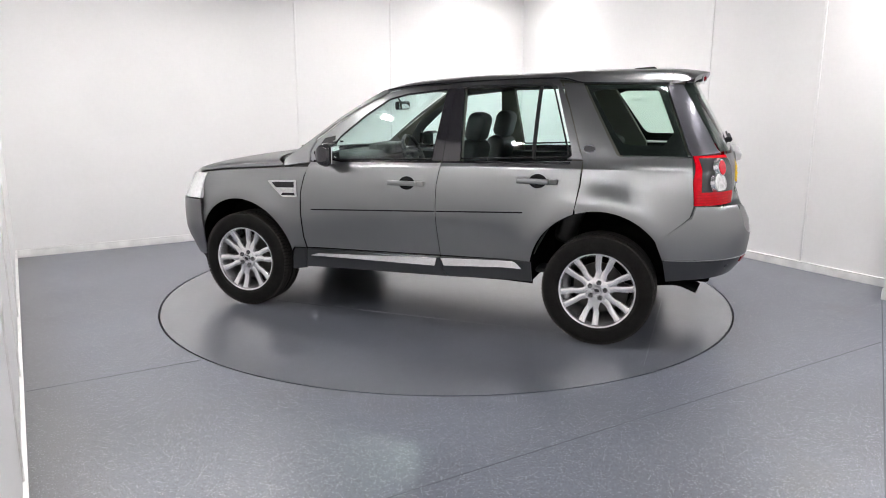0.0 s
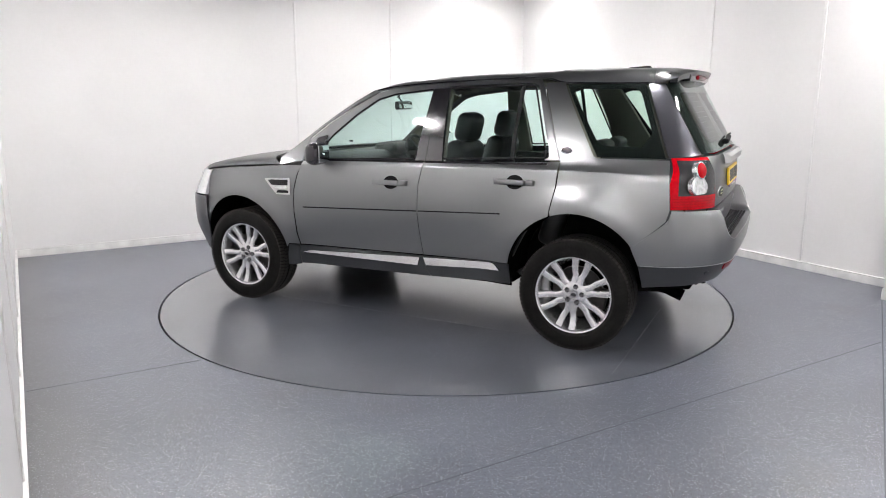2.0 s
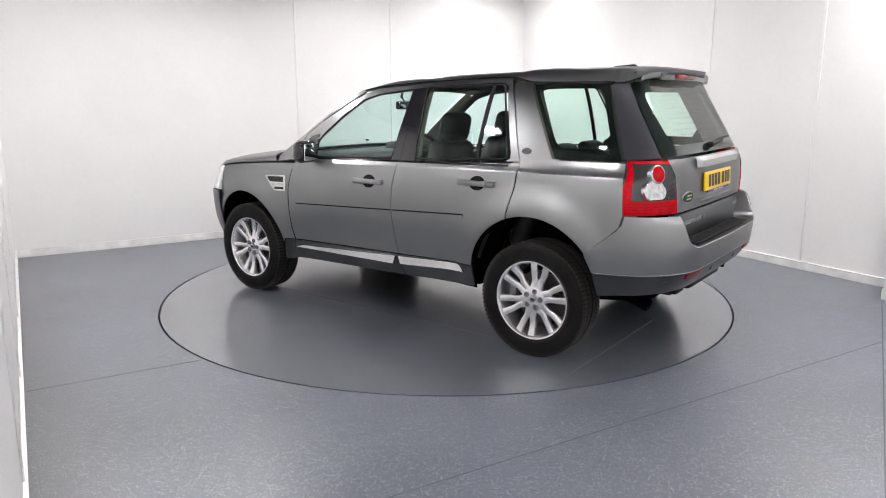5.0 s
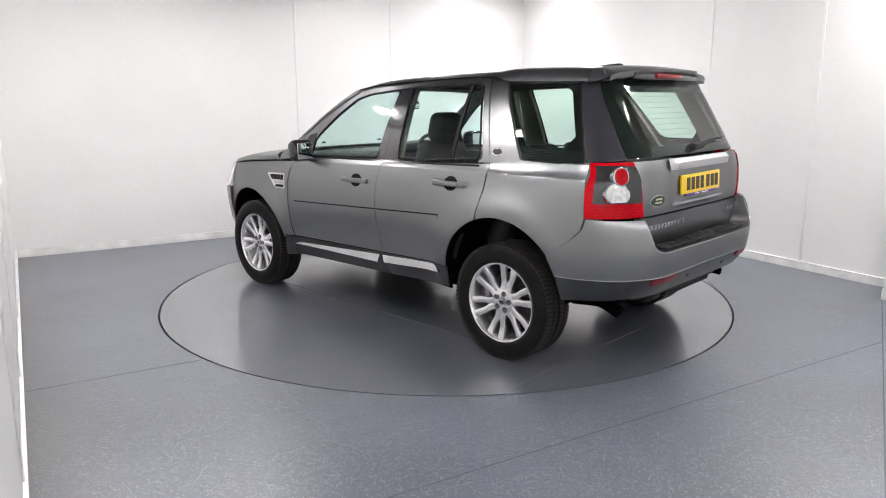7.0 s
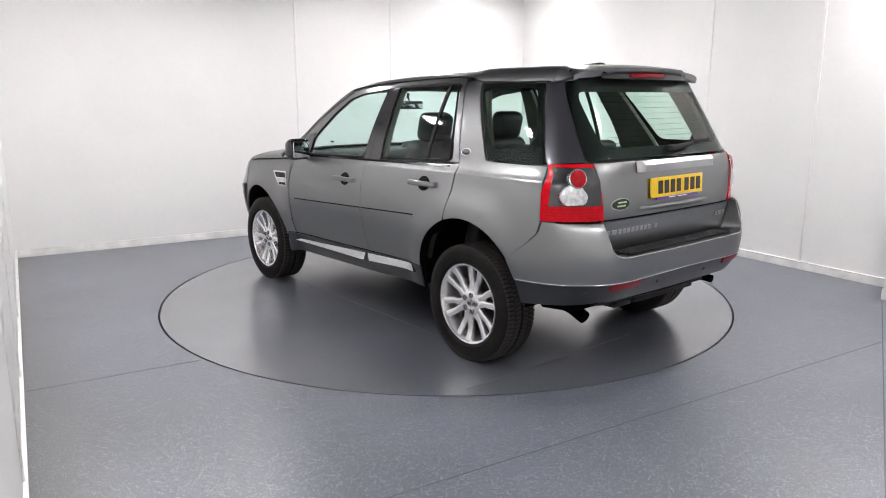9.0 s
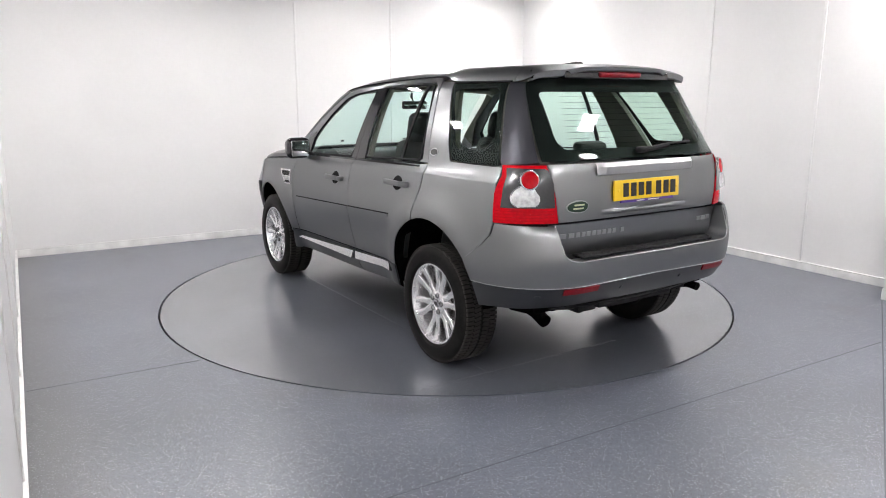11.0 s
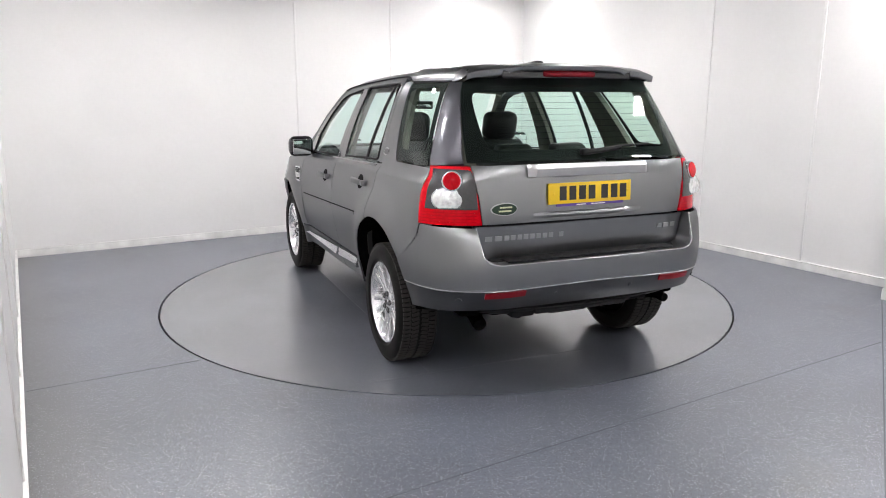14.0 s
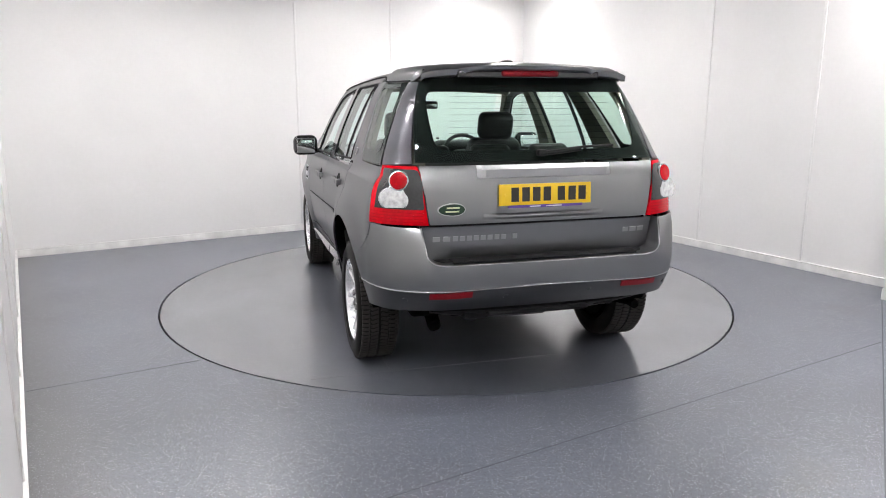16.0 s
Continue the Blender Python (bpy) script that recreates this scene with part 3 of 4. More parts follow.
        part("sill_insert", panel([(0.755, 0.432), (0.69, 0.450), (-0.232, 0.487), (-0.222, 0.434)], lambda x, z: side(x, z, 0.010 + 0.45 * max(0.0, 0.51 - z)), 0.1, 0.02, 0, (), mirror), "chrome", fd, "brushed silver insert")
        part("sill_insert", panel([(-0.262, 0.489), (-0.770, 0.508), (-0.800, 0.500), (-0.842, 0.468), (-0.288, 0.440)], lambda x, z: side(x, z, 0.010 + 0.45 * max(0.0, 0.51 - z)), 0.1, 0.02, 0, (), mirror), "chrome", rd, "brushed silver insert")
        # door mirror
        bm = box(0.50, 0.625, 0.885, 1.085, 1.095, 1.262, 0.05, 4)
        for v in bm.verts:
            f = step(0.52, 0.70, v.co.x)
            v.co.z = 1.18 + (v.co.z - 1.18) * (1 - 0.35 * f)
            v.co.x -= 0.35 * max(0.0, v.co.y - 1.0)
        mir = part("door_mirror", bm if not mirror else flip_y(bm), "gloss_black", fd, "gloss black door mirror")
        bm = box(0.492, 0.502, 0.912, 1.060, 1.118, 1.238, 0.02, 3)
        for v in bm.verts:
            v.co.x -= 0.35 * max(0.0, v.co.y - 1.0) + 0.001
        part("mirror_glass", bm if not mirror else flip_y(bm), "mirror", mir)
        bm = bmesh.new()
        add_box(bm, 0.53, 0.65, 0.84, 0.93, 1.112, 1.145, 0.012)
        part("mirror_arm", bm if not mirror else flip_y(bm), "plastic", mir)
        part("mirror_sail", panel([(0.70, 1.128), (0.735, 1.18), (0.66, 1.28), (0.575, 1.30), (0.575, 1.128)], lambda x, z: side(x, z, 0.003), 0.06, 0.02, 0, (), mirror), "gloss_black", fd, "black corner sail")


def build_flanks(car):
    for mirror in (False, True):
        sg = -1 if mirror else 1
        # front wing
        wing = [(0.748, 1.082), (0.93, 1.075), (1.20, 1.055), (1.46, 1.035), (1.69, 1.008), (1.70, 0.94), (1.705, 0.82), (1.715, 0.80)]
        wing += [q for q in arch_line(1, 22, 172, 26)]
        wing += [(0.885, 0.485), (0.796, 0.485), (0.811, 0.57), (0.816, 0.73), (0.806, 0.90), (0.781, 1.02)]
        w = part("front_wing", panel(wing, side, 0.045, 0.005, 0.002, (), mirror), "paint", car)
        low = [(0.885, 0.478), (0.798, 0.478), (0.806, 0.40), (0.806, 0.325), (0.925, 0.31)] + [(ARCH[1][0] - 0.424, 0.40)]
        part("sill_cladding", panel(low, side, 0.05, 0.012, 0.0015, (), mirror), "dark_paint", w, "dark grey lower cladding")
        # side vent
        outer = rounded([(1.085, 0.972), (0.838, 0.984), (0.828, 0.862), (0.955, 0.858)], [0.02, 0.012, 0.012, 0.02])
        part("side_vent", panel(outer, lambda x, z: side(x, z, 0.006), 0.05, 0.012, 0, (), mirror), "chrome", w, "bright side vent surround")
        part("vent_grille", panel([(1.045, 0.962), (0.858, 0.971), (0.855, 0.930), (1.005, 0.925)], lambda x, z: side(x, z, 0.008), 0.05, 0.006, 0, (), mirror), "plastic", w, "black mesh")
        part("vent_grille", panel([(0.945, 0.890), (0.852, 0.892), (0.849, 0.873), (0.962, 0.871)], lambda x, z: side(x, z, 0.008), 0.05, 0.006, 0, (), mirror), "plastic", w, "black mesh")
        part("side_repeater", panel([(0.985, 0.919), (0.860, 0.923), (0.857, 0.898), (0.955, 0.896)], lambda x, z: side(x, z, 0.010), 0.05, 0.006, 0, (), mirror), "clear", w, "clear repeater lamp")
        for k in range(8):
            x = 0.868 + k * 0.02
            part("mesh_bar", panel([(x, 0.968), (x - 0.004, 0.968), (x - 0.010, 0.930), (x - 0.006, 0.930)], lambda x, z: side(x, z, 0.010), 0.1, 0.003, 0, (), mirror), "smoke", w)
        # windscreen pillar
        pillar = [(0.752, 1.112), (0.955, 1.080), (0.965, 1.128), (0.760, 1.282), (0.555, 1.430), (0.365, 1.552), (0.24, 1.622), (0.20, 1.606), (0.365, 1.520), (0.566, 1.400), (0.727, 1.280), (0.767, 1.185)]
        part("windscreen_pillar", panel(pillar, lambda x, z: side(x, z, 0.001), 0.05, 0.012, 0.0015, (), mirror), "paint", car)
        # rear quarter: pillar behind the door, flank over the arch, up to the lamp
        quarter = [(-1.020, 1.662), (-1.085, 1.512), (-1.197, 1.20), (-1.208, 1.135), (-1.202, 1.03), (-1.180, 0.888)]
        quarter += arch_line(-1, 71, 144, 16)
        quarter += [(-1.81, 0.81), (-1.862, 0.86), (-1.880, 0.928), (-1.866, 1.08), (-1.852, 1.212), (-1.43, 1.212), (-1.408, 1.222), (-1.158, 1.650), (-1.150, 1.664)]
        quarter_ob = part("rear_quarter", panel(quarter, side, 0.045, 0.005, 0.002, (1.077, 1.086, 1.094, 1.108, 1.115, 1.122, 1.130, 1.138, 1.145), mirror), "paint", car)
        # quarter window, the dark tail pillar behind it
        part("quarter_window", panel(rounded(WIN_Q, [0.015, 0.04, 0.015, 0.01]), lambda x, z: side(x, z, 0.001), 0.08, 0.0, 0.002, (), mirror), "rear_glass", car, "tinted rear quarter glass")
        hole = rounded([(-1.205, 1.622), (-1.435, 1.282), (-1.765, 1.282), (-1.625, 1.622)], [0.04, 0.05, 0.04, 0.05], 5)
        for poly in ring_halves(shrink(WIN_Q, 0.004), hole, -1.5):
            part("window_border", panel(poly, lambda x, z: side(x, z, -0.0015), 0.08, 0.003, 0, (), mirror), "frit", car, "black printed glass border")
        tail = [(q_of_x(-1.660, 1.655), 1.655), (q_of_x(-1.840, 1.232), 1.232), (q_of_x(-1.845, 1.222), 1.222), (q_of_y(0.690, 1.235), 1.238), (q_of_y(0.585, 1.655), 1.655)]
        part("tail_pillar", panel(tail, lambda q, z: wrap(q, z, proud=0.002), 0.05, 0.012, 0.002, (), mirror), "pillar", car, "glossy dark pillar cover")
        # painted flange behind lamp and bumper edges
        flange = [(-1.78, 1.21), (-1.845, 1.222), (-1.93, 1.215), (-1.95, 0.93), (-1.92, 0.84), (-1.80, 0.74), (-1.72, 0.74), (-1.77, 0.80), (-1.81, 0.86)]
        part("lamp_flange", panel(flange, lambda x, z: side(x, z, -0.007), 0.04, 0.003, 0, (), mirror), "dark_paint", quarter_ob)
        # oval badge on the pillar
        part("pillar_badge", panel(arc(-1.238, 1.255, 0.040, 0, 360, 20, 0.023)[:-1], lambda x, z: side(x, z, 0.004), 0.03, 0.006, 0, (), mirror), "chrome", quarter_ob, "small oval badge")
        part("badge_face", panel(arc(-1.238, 1.255, 0.034, 0, 360, 16, 0.018)[:-1], lambda x, z: side(x, z, 0.0055), 0.03, 0.004, 0, (), mirror), "smoke", quarter_ob)
        # wheel housings
        for k in (1, -1):
            cx, cz, r = ARCH[k]

            def liner(u, v, cx=cx, cz=cz, r=r, k=k):
                ang = radians(-2 + 184 * u)
                x, z = cx + (r + 0.004) * math.cos(ang), cz + (r + 0.004) * math.sin(ang)
                return (x, (side_y(min(1.72, x), max(0.3, z)) - 0.012 - 0.36 * v) * sg, z)
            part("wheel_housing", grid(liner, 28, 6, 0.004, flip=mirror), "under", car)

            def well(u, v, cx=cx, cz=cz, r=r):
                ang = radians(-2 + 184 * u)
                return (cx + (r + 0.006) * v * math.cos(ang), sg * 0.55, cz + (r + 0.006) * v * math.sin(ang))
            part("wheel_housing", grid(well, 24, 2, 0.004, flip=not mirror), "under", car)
        # dark structure seen through the shut lines
        inner = [(0.90, 0.33), (-0.905, 0.36), (-0.905, 0.58), (-1.05, 0.86), (-1.325, 0.925), (-1.62, 0.84), (-1.78, 0.86), (-1.83, 1.20), (-1.42, 1.20), (-1.24, 1.10), (0.90, 1.07), (1.66, 0.99), (1.66, 0.84), (1.33, 0.875), (1.0, 0.73), (0.86, 0.52)]
        part("inner_panel", panel(inner, lambda x, z: side(x, z, -0.022), 0.09, 0.006, 0, (), mirror), "under", car)


def build_top(car):
    part("roof", grid(lambda u, v: roof_at(0.235 - 1.93 * u, -1 + 2 * v), 46, 60, 0.012, flip=True), "paint", car)
    part("headliner", grid(lambda u, v: roof_at(0.18 - 1.95 * u, (-1 + 2 * v) * 0.86, 0.045), 20, 16, 0.006, flip=True), "lining", car, "pale beige headliner")
    # gutter trim on each side of the roof
    for sg in (1, -1):
        line = [(x, sg * (side_y(x, roof_edge(x)) + 0.001), roof_edge(x) + 0.002) for x in [0.22 - 1.90 * k / 40 for k in range(41)]]
        part("roof_trim", tube(line, 0.0045, 6), "plastic", car)
    bm = box(-1.55, -1.39, -0.035, 0.035, 1.735, 1.780, 0.018, 3)
    for v in bm.verts:
        v.co.z -= 0.15 * max(0.0, v.co.x + 1.47)
    part("roof_aerial", bm, "plastic", car, "low black roof aerial")

    def screen(u, v):
        w = -1 + 2 * v
        foot = Vector((1.08 - 0.16 * w * w, w * 0.765, 1.135 - 0.02 * w * w))
        head = Vector((0.235 + 0.02 * (1 - w * w), w * 0.590, 1.632 + 0.022 * (1 - w * w)))
        p = foot.lerp(head, u)
        p.z += 0.012 * math.sin(math.pi * u)
        return p
    part("windscreen", grid(screen, 14, 16), "glass", car, "green-tinted windscreen")
    part("cowl", grid(lambda u, v: (1.16 - 0.16 * (-1 + 2 * v) ** 2 - 0.06 * u, (-1 + 2 * v) * 0.84, 1.150 - 0.02 * (-1 + 2 * v) ** 2), 2, 16, 0.02, flip=True), "plastic", car)

    def bonnet(u, v):
        w = -1 + 2 * v
        a = w * math.pi / 2
        k = math.copysign(abs(math.sin(a)) ** 0.75, w)
        x0 = 0.95 + 0.16 * (1 - w * w)
        x1 = 1.60 + 0.385 * math.sqrt(max(0.0, 1 - (max(0.0, abs(k) * 0.80 - 0.45) / 0.45) ** 2))
        x = x0 + (x1 - x0) * u
        ye = (side_y(min(x, 1.75), 1.0) - 0.012) * (1 - u ** 3) + 0.80 * u ** 3
        lip = 0.050 * max(0.0, (u - 0.85) / 0.15) ** 2
        return (x, k * ye, bonnet_edge(min(x, 1.80)) + 0.004 - lip + bonnet_rise(x) * max(0.0, math.cos(a)) ** 0.55)
    part("bonnet", grid(bonnet, 26, 28, 0.012, flip=False), "paint", car)
    for sg in (1, -1):
        part("washer_jet", box(1.12, 1.15, sg * 0.32 - 0.012, sg * 0.32 + 0.012, 1.175, 1.19, 0.005), "plastic", car)


def build_front(car):
    lamp = [(0.62, 0.985), (0.985, 1.006), (0.965, 0.94), (0.960, 0.808), (0.62, 0.79)]
    for mirror in (False, True):
        part("headlamp", panel(lamp, lambda g, z: nose(g, z, 0.004), 0.05, 0.03, 0.002, (), mirror), "headlamp", car, "clear headlamp")
    bump = [(-0.966, 0.797), (-0.62, 0.787), (0.62, 0.787), (0.966, 0.797), (0.958, 0.557), (0.935, 0.45), (0.905, 0.35), (0.60, 0.31), (-0.60, 0.31), (-0.905, 0.35), (-0.935, 0.45), (-0.958, 0.557)]
    b = part("front_bumper", panel(bump, lambda g, z: nose(g, z, 0.006), 0.06, 0.01), "paint", car)
    part("bumper_lip", panel([(-0.86, 0.345), (0.86, 0.345), (0.80, 0.27), (-0.80, 0.27)], lambda g, z: nose(g, z, -0.01), 0.08, 0.012), "plastic", b)
    part("grille", panel([(-0.61, 0.965), (0.61, 0.965), (0.61, 0.795), (-0.61, 0.795)], lambda g, z: nose(g, z, -0.004), 0.08, 0.02), "silver", car)


def build_tail(car):
    # tailgate: upper skin, lower skin, glass
    up = [(-q_of_y(0.667, 1.235), 1.234), (-q_of_y(0.643, 1.08), 1.080), (-q_of_y(0.621, 0.93), 0.930), (q_of_y(0.621, 0.93), 0.930), (q_of_y(0.643, 1.08), 1.080), (q_of_y(0.667, 1.235), 1.234)]
    gate = part("tailgate", panel(up, wrap, 0.05, 0.006, 0.0025), "paint", car)
    lo = [(-0.618, 0.922), (-0.605, 0.735), (0.605, 0.735), (0.618, 0.922)]
    part("lower_skin", panel(lo, lambda q, z: wrap(q, z), 0.05, 0.006, 0.0015), "paint", gate)
    pane = [(-q_of_y(0.678, 1.243), 1.243), (q_of_y(0.678, 1.243), 1.243), (q_of_y(0.578, 1.672), 1.672), (-q_of_y(0.578, 1.672), 1.672)]
    glass = part("rear_window", panel(pane, lambda q, z: wrap(q, z, proud=0.002), 0.06, 0.0, 0.002), "rear_glass", gate, "tinted heated rear window")
    e = 0.003
    hole = rounded([(pane[0][0] + 0.110, 1.300), (pane[1][0] - 0.110, 1.300), (pane[2][0] - 0.085, 1.600), (pane[3][0] + 0.085, 1.600)], 0.06, 5)
    for poly in ring_halves(shrink(pane, e), hole, 0.0):
        part("window_border", panel(poly, lambda q, z: wrap(q, z, proud=-0.001), 0.06, 0.003), "frit", glass, "black printed glass border")
    for k in range(9):
        z = 1.325 + k * 0.031
        y = 0.50 - 0.006 * k
        part("heater_wire", panel([(-y, z), (y, z), (y, z + 0.0009), (-y, z + 0.0009)], lambda q, z: wrap(q, z, proud=0.0), 0.2, 0.001), "under", glass)
    # grip bar above the plate
    def bar(u, v):
        y = -0.375 + 0.75 * u
        prof = [(0.0, 1.222), (0.034, 1.232), (0.044, 1.212), (0.030, 1.172), (0.0, 1.166)]
        k = min(3, int(v * 4))
        t = v * 4 - k
        d = prof[k][0] + (prof[k + 1][0] - prof[k][0]) * t
        z = prof[k][1] + (prof[k + 1][1] - prof[k][1]) * t
        d *= min(1.0, (0.378 - abs(y)) / 0.03)
        return (rear_x(z) - d - 0.001, y, z)
    bar_ob = part("grip_bar", grid(bar, 40, 8), "silver", gate, "brushed silver grip bar", smooth=25)
    for k in range(10):
        y = 0.235 - k * 0.05 - (0.02 if k > 3 else 0)
        part("lettering_bar", box(-2.1262, -2.1225, y - 0.016, y + 0.016, 1.186, 1.206, 0.001), "silver", bar_ob, "worn raised lettering")
    # number plate, its characters as plain bars
    tilt = Matrix.Translation((-2.112, 0, 1.076)) @ pose(0, 0, 0, 0, 3.5, 0)
    plate = part("number_plate", box(-0.012, 0.0, -0.26, 0.26, -0.0555, 0.0555, 0.003, 2, tilt), "yellow", gate, "yellow rear number plate")
    for y in (0.172, 0.112, 0.052, -0.008, -0.088, -0.150, -0.208):
        part("plate_bar", box(-0.0145, -0.011, y - 0.021, y + 0.021, -0.036, 0.038, 0.001, 1, tilt), "ink", plate)
    for y in (0.228, -0.236):
        part("plate_screw", box(-0.016, -0.011, y - 0.007, y + 0.007, -0.008, 0.006, 0.003, 2, tilt), "yellow", plate)
    part("plate_strip", box(-0.0138, -0.004, -0.21, 0.21, -0.068, -0.054, 0.001, 1, tilt), "violet", plate, "violet dealer strip")
    for y0, y1 in ((0.03, 0.09), (-0.09, 0.0)):
        part("strip_lettering", box(-0.0148, -0.012, y0, y1, -0.0645, -0.0595, 0.0, 1, tilt), "trim", plate)
    # pressed recess edge under the plate
    part("pressing", grid(lambda u, v: (rear_x(0.965) - 0.003 - 0.011 * math.sin(math.pi * v) * min(1, 6 * min(u, 1 - u)), -0.34 + 0.68 * u, 0.952 + 0.030 * v), 24, 6), "paint", gate)
    # oval badge
    ov = arc(0.498, 1.010, 0.0625, 0, 360, 28, 0.0335)[:-1]
    part("oval_badge", panel(ov, lambda q, z: wrap(q, z, proud=0.006), 0.04, 0.010), "silver", gate, "oval badge with a bright rim")
    part("badge_face", panel(arc(0.498, 1.010, 0.058, 0, 360, 24, 0.029)[:-1], lambda q, z: wrap(q, z, proud=0.0085), 0.04, 0.006), "green", gate, "dark green oval")
    for q0, q1, z0 in ((0.468, 0.526, 1.016), (0.472, 0.530, 0.997)):
        part("badge_bar", panel([(q0, z0), (q1, z0), (q1, z0 + 0.008), (q0, z0 + 0.008)], lambda q, z: wrap(q, z, proud=0.0105), 0.05, 0.004), "pale", gate)
    # model names as plain raised bars
    y = 0.572
    for k in range(11):
        if k == 10:
            y -= 0.025
        part("name_bar", panel([(y, 0.843), (y - 0.026, 0.843), (y - 0.026, 0.868), (y, 0.868)], lambda q, z: wrap(q, z, proud=0.005), 0.05, 0.006), "letter", gate, "raised model lettering")
        y -= 0.0375
    for y in (-0.480, -0.515, -0.550):
        part("name_bar", panel([(y, 0.846), (y - 0.028, 0.846), (y - 0.028, 0.870), (y, 0.870)], lambda q, z: wrap(q, z, proud=0.005), 0.05, 0.006), "letter", gate, "raised model lettering")
    # wiper
    wx = lambda z: rear_x(z) - 0.03
    wip = part("rear_wiper", tube([(wx(1.285), 0.0, 1.285), (wx(1.292), -0.10, 1.292), (wx(1.305), -0.22, 1.305)], 0.014, 8), "plastic", gate, "black rear wiper")
    part("wiper_blade", tube([(wx(1.296) + 0.008, -0.08, 1.296), (wx(1.315) + 0.008, -0.24, 1.312), (wx(1.318) + 0.008, -0.42, 1.318)], 0.007, 6), "plastic", wip)
    part("wiper_hub", box(wx(1.285) - 0.012, wx(1.285) + 0.03, -0.03, 0.03, 1.268, 1.303, 0.012, 3), "plastic", wip)
    # spoiler with a cut-out over the brake lamp
    def spoiler(u, v):
        w = -1 + 2 * u
        _, y, z_top = roof_at(-1.70, w)
        k = abs(y) / 0.62
        c = step(0.66, 0.50, k)
        x1 = -1.880 + 0.05 * k ** 4 - 0.025 * c
        tip = 1.720 + 0.010 * c - 0.022 * k ** 3 + (z_top - 1.70) * 0.15 - 0.004
        thick = 0.030 - 0.012 * c
        if v < 0.5:
            s = v / 0.5
            return (-1.698 + (x1 + 1.698) * s, y * (1 - 0.03 * s), z_top + (tip - z_top) * s ** 1.6)
        if v < 0.62:
            s = (v - 0.5) / 0.12
            return (x1 + 0.006 * s, y * 0.97, tip - thick * s)
        s = (v - 0.62) / 0.38
        return (x1 + 0.006 + (-1.79 - x1) * s, y * 0.97, tip - thick + (min(1.672, tip - thick) - tip + thick) * s)
    sp = part("spoiler", grid(spoiler, 60, 24, 0.004, flip=False), "paint", car, "roof spoiler over the rear window")
    bm = bmesh.new()
    add_box(bm, -1.872, -1.80, -0.41, 0.41, 1.668, 1.714, 0.012, 3)
    part("spoiler_recess", bm, "gloss_black", sp, "gloss black recess")
    part("brake_lamp", box(-1.888, -1.85, -0.165, 0.165, 1.678, 1.712, 0.014, 3), "deep_red", sp, "high red brake lamp")
    part("roof_skirt", grid(lambda u, v: (-1.80 + 0.02 * v, (-1 + 2 * u) * 0.575, 1.665 + 0.05 * v), 20, 2, 0.01, flip=True), "gloss_black", sp)


def seat_at(q, z):
    """Where a round lens sits on the tail's corner: its y axis points out of the body."""
    p = Vector(wrap(q, z, proud=0.006))
    out = Vector((-math.cos(radians(24)), math.sin(radians(24)), 0.2)).normalized()
    across = out.cross(Vector((0, 0, 1))).normalized()
    up = across.cross(out)
    return Matrix(((across.x, out.x, up.x, p.x), (across.y, out.y, up.y, p.y), (across.z, out.z, up.z, p.z), (0, 0, 0, 1)))


def build_lamps(car):
    for mirror in (False, True):
        sx = lambda x, z: (q_of_x(x, z), z)
        sy = lambda y, z: (q_of_y(y, z), z)
        outer = [sx(-1.853, 1.226), sx(-1.866, 1.08), sx(-1.881, 0.931), sy(0.622, 0.930), sy(0.644, 1.080), sy(0.668, 1.230)]
        lamp = part("tail_lamp", panel(outer, lambda q, z: wrap(q, z, proud=0.006), 0.03, 0.03, 0.0012, (), mirror), "red", car, "red tail lamp with round lenses")
        qa, qb = sx(-1.875, 1.08)[0], sy(0.627, 1.08)[0]
        lo = lambda t: qb + (qa - qb) * t
        cq = q_of_y(0.772, 1.11)
        smoke = [(lo(0.88), 1.212), (lo(0.86), 1.012), (lo(0.04), 1.012), (lo(0.09), 1.135), (lo(0.20), 1.205), (lo(0.25), 1.212)]
        part("smoked_panel", panel(smoke, lambda q, z: wrap(q, z, proud=0.0085), 0.03, 0.006, 0, (), mirror), "smoke", lamp, "smoked lens panel")
        for q0, cz, rx_, rz_, m_, lift, lab in ((cq, 1.154, 0.052, 0.052, "chrome", 0.017, ""), (cq, 1.154, 0.045, 0.045, "lens_red", 0.021, "round red lens"),
                                                (cq, 1.066, 0.084, 0.064, "chrome", 0.012, ""), (cq, 1.066, 0.077, 0.058, "clear", 0.016, "clear reversing lens")):
            bm = lathe([(0.001, lift + 0.003), (0.6, lift + 0.002), (0.93, lift), (1.0, lift - 0.003), (1.0, -0.015)], 40)
            for v in bm.verts:
                v.co.x *= rx_
                v.co.z = max(v.co.z * rz_, 1.018 - cz)
            bmesh.ops.transform(bm, matrix=seat_at(q0, cz), verts=bm.verts)
            part("lens", flip_y(bm) if mirror else bm, m_, lamp, lab)
        # moulded ribs in the red foot
        for k in range(4):
            z = 0.945 + 0.016 * k
            part("lens_rib", panel([(lo(0.05), z), (lo(0.95), z), (lo(0.95), z + 0.004), (lo(0.05), z + 0.004)], lambda q, z: wrap(q, z, proud=0.0078), 0.05, 0.003, 0, (), mirror), "lens_red", lamp)


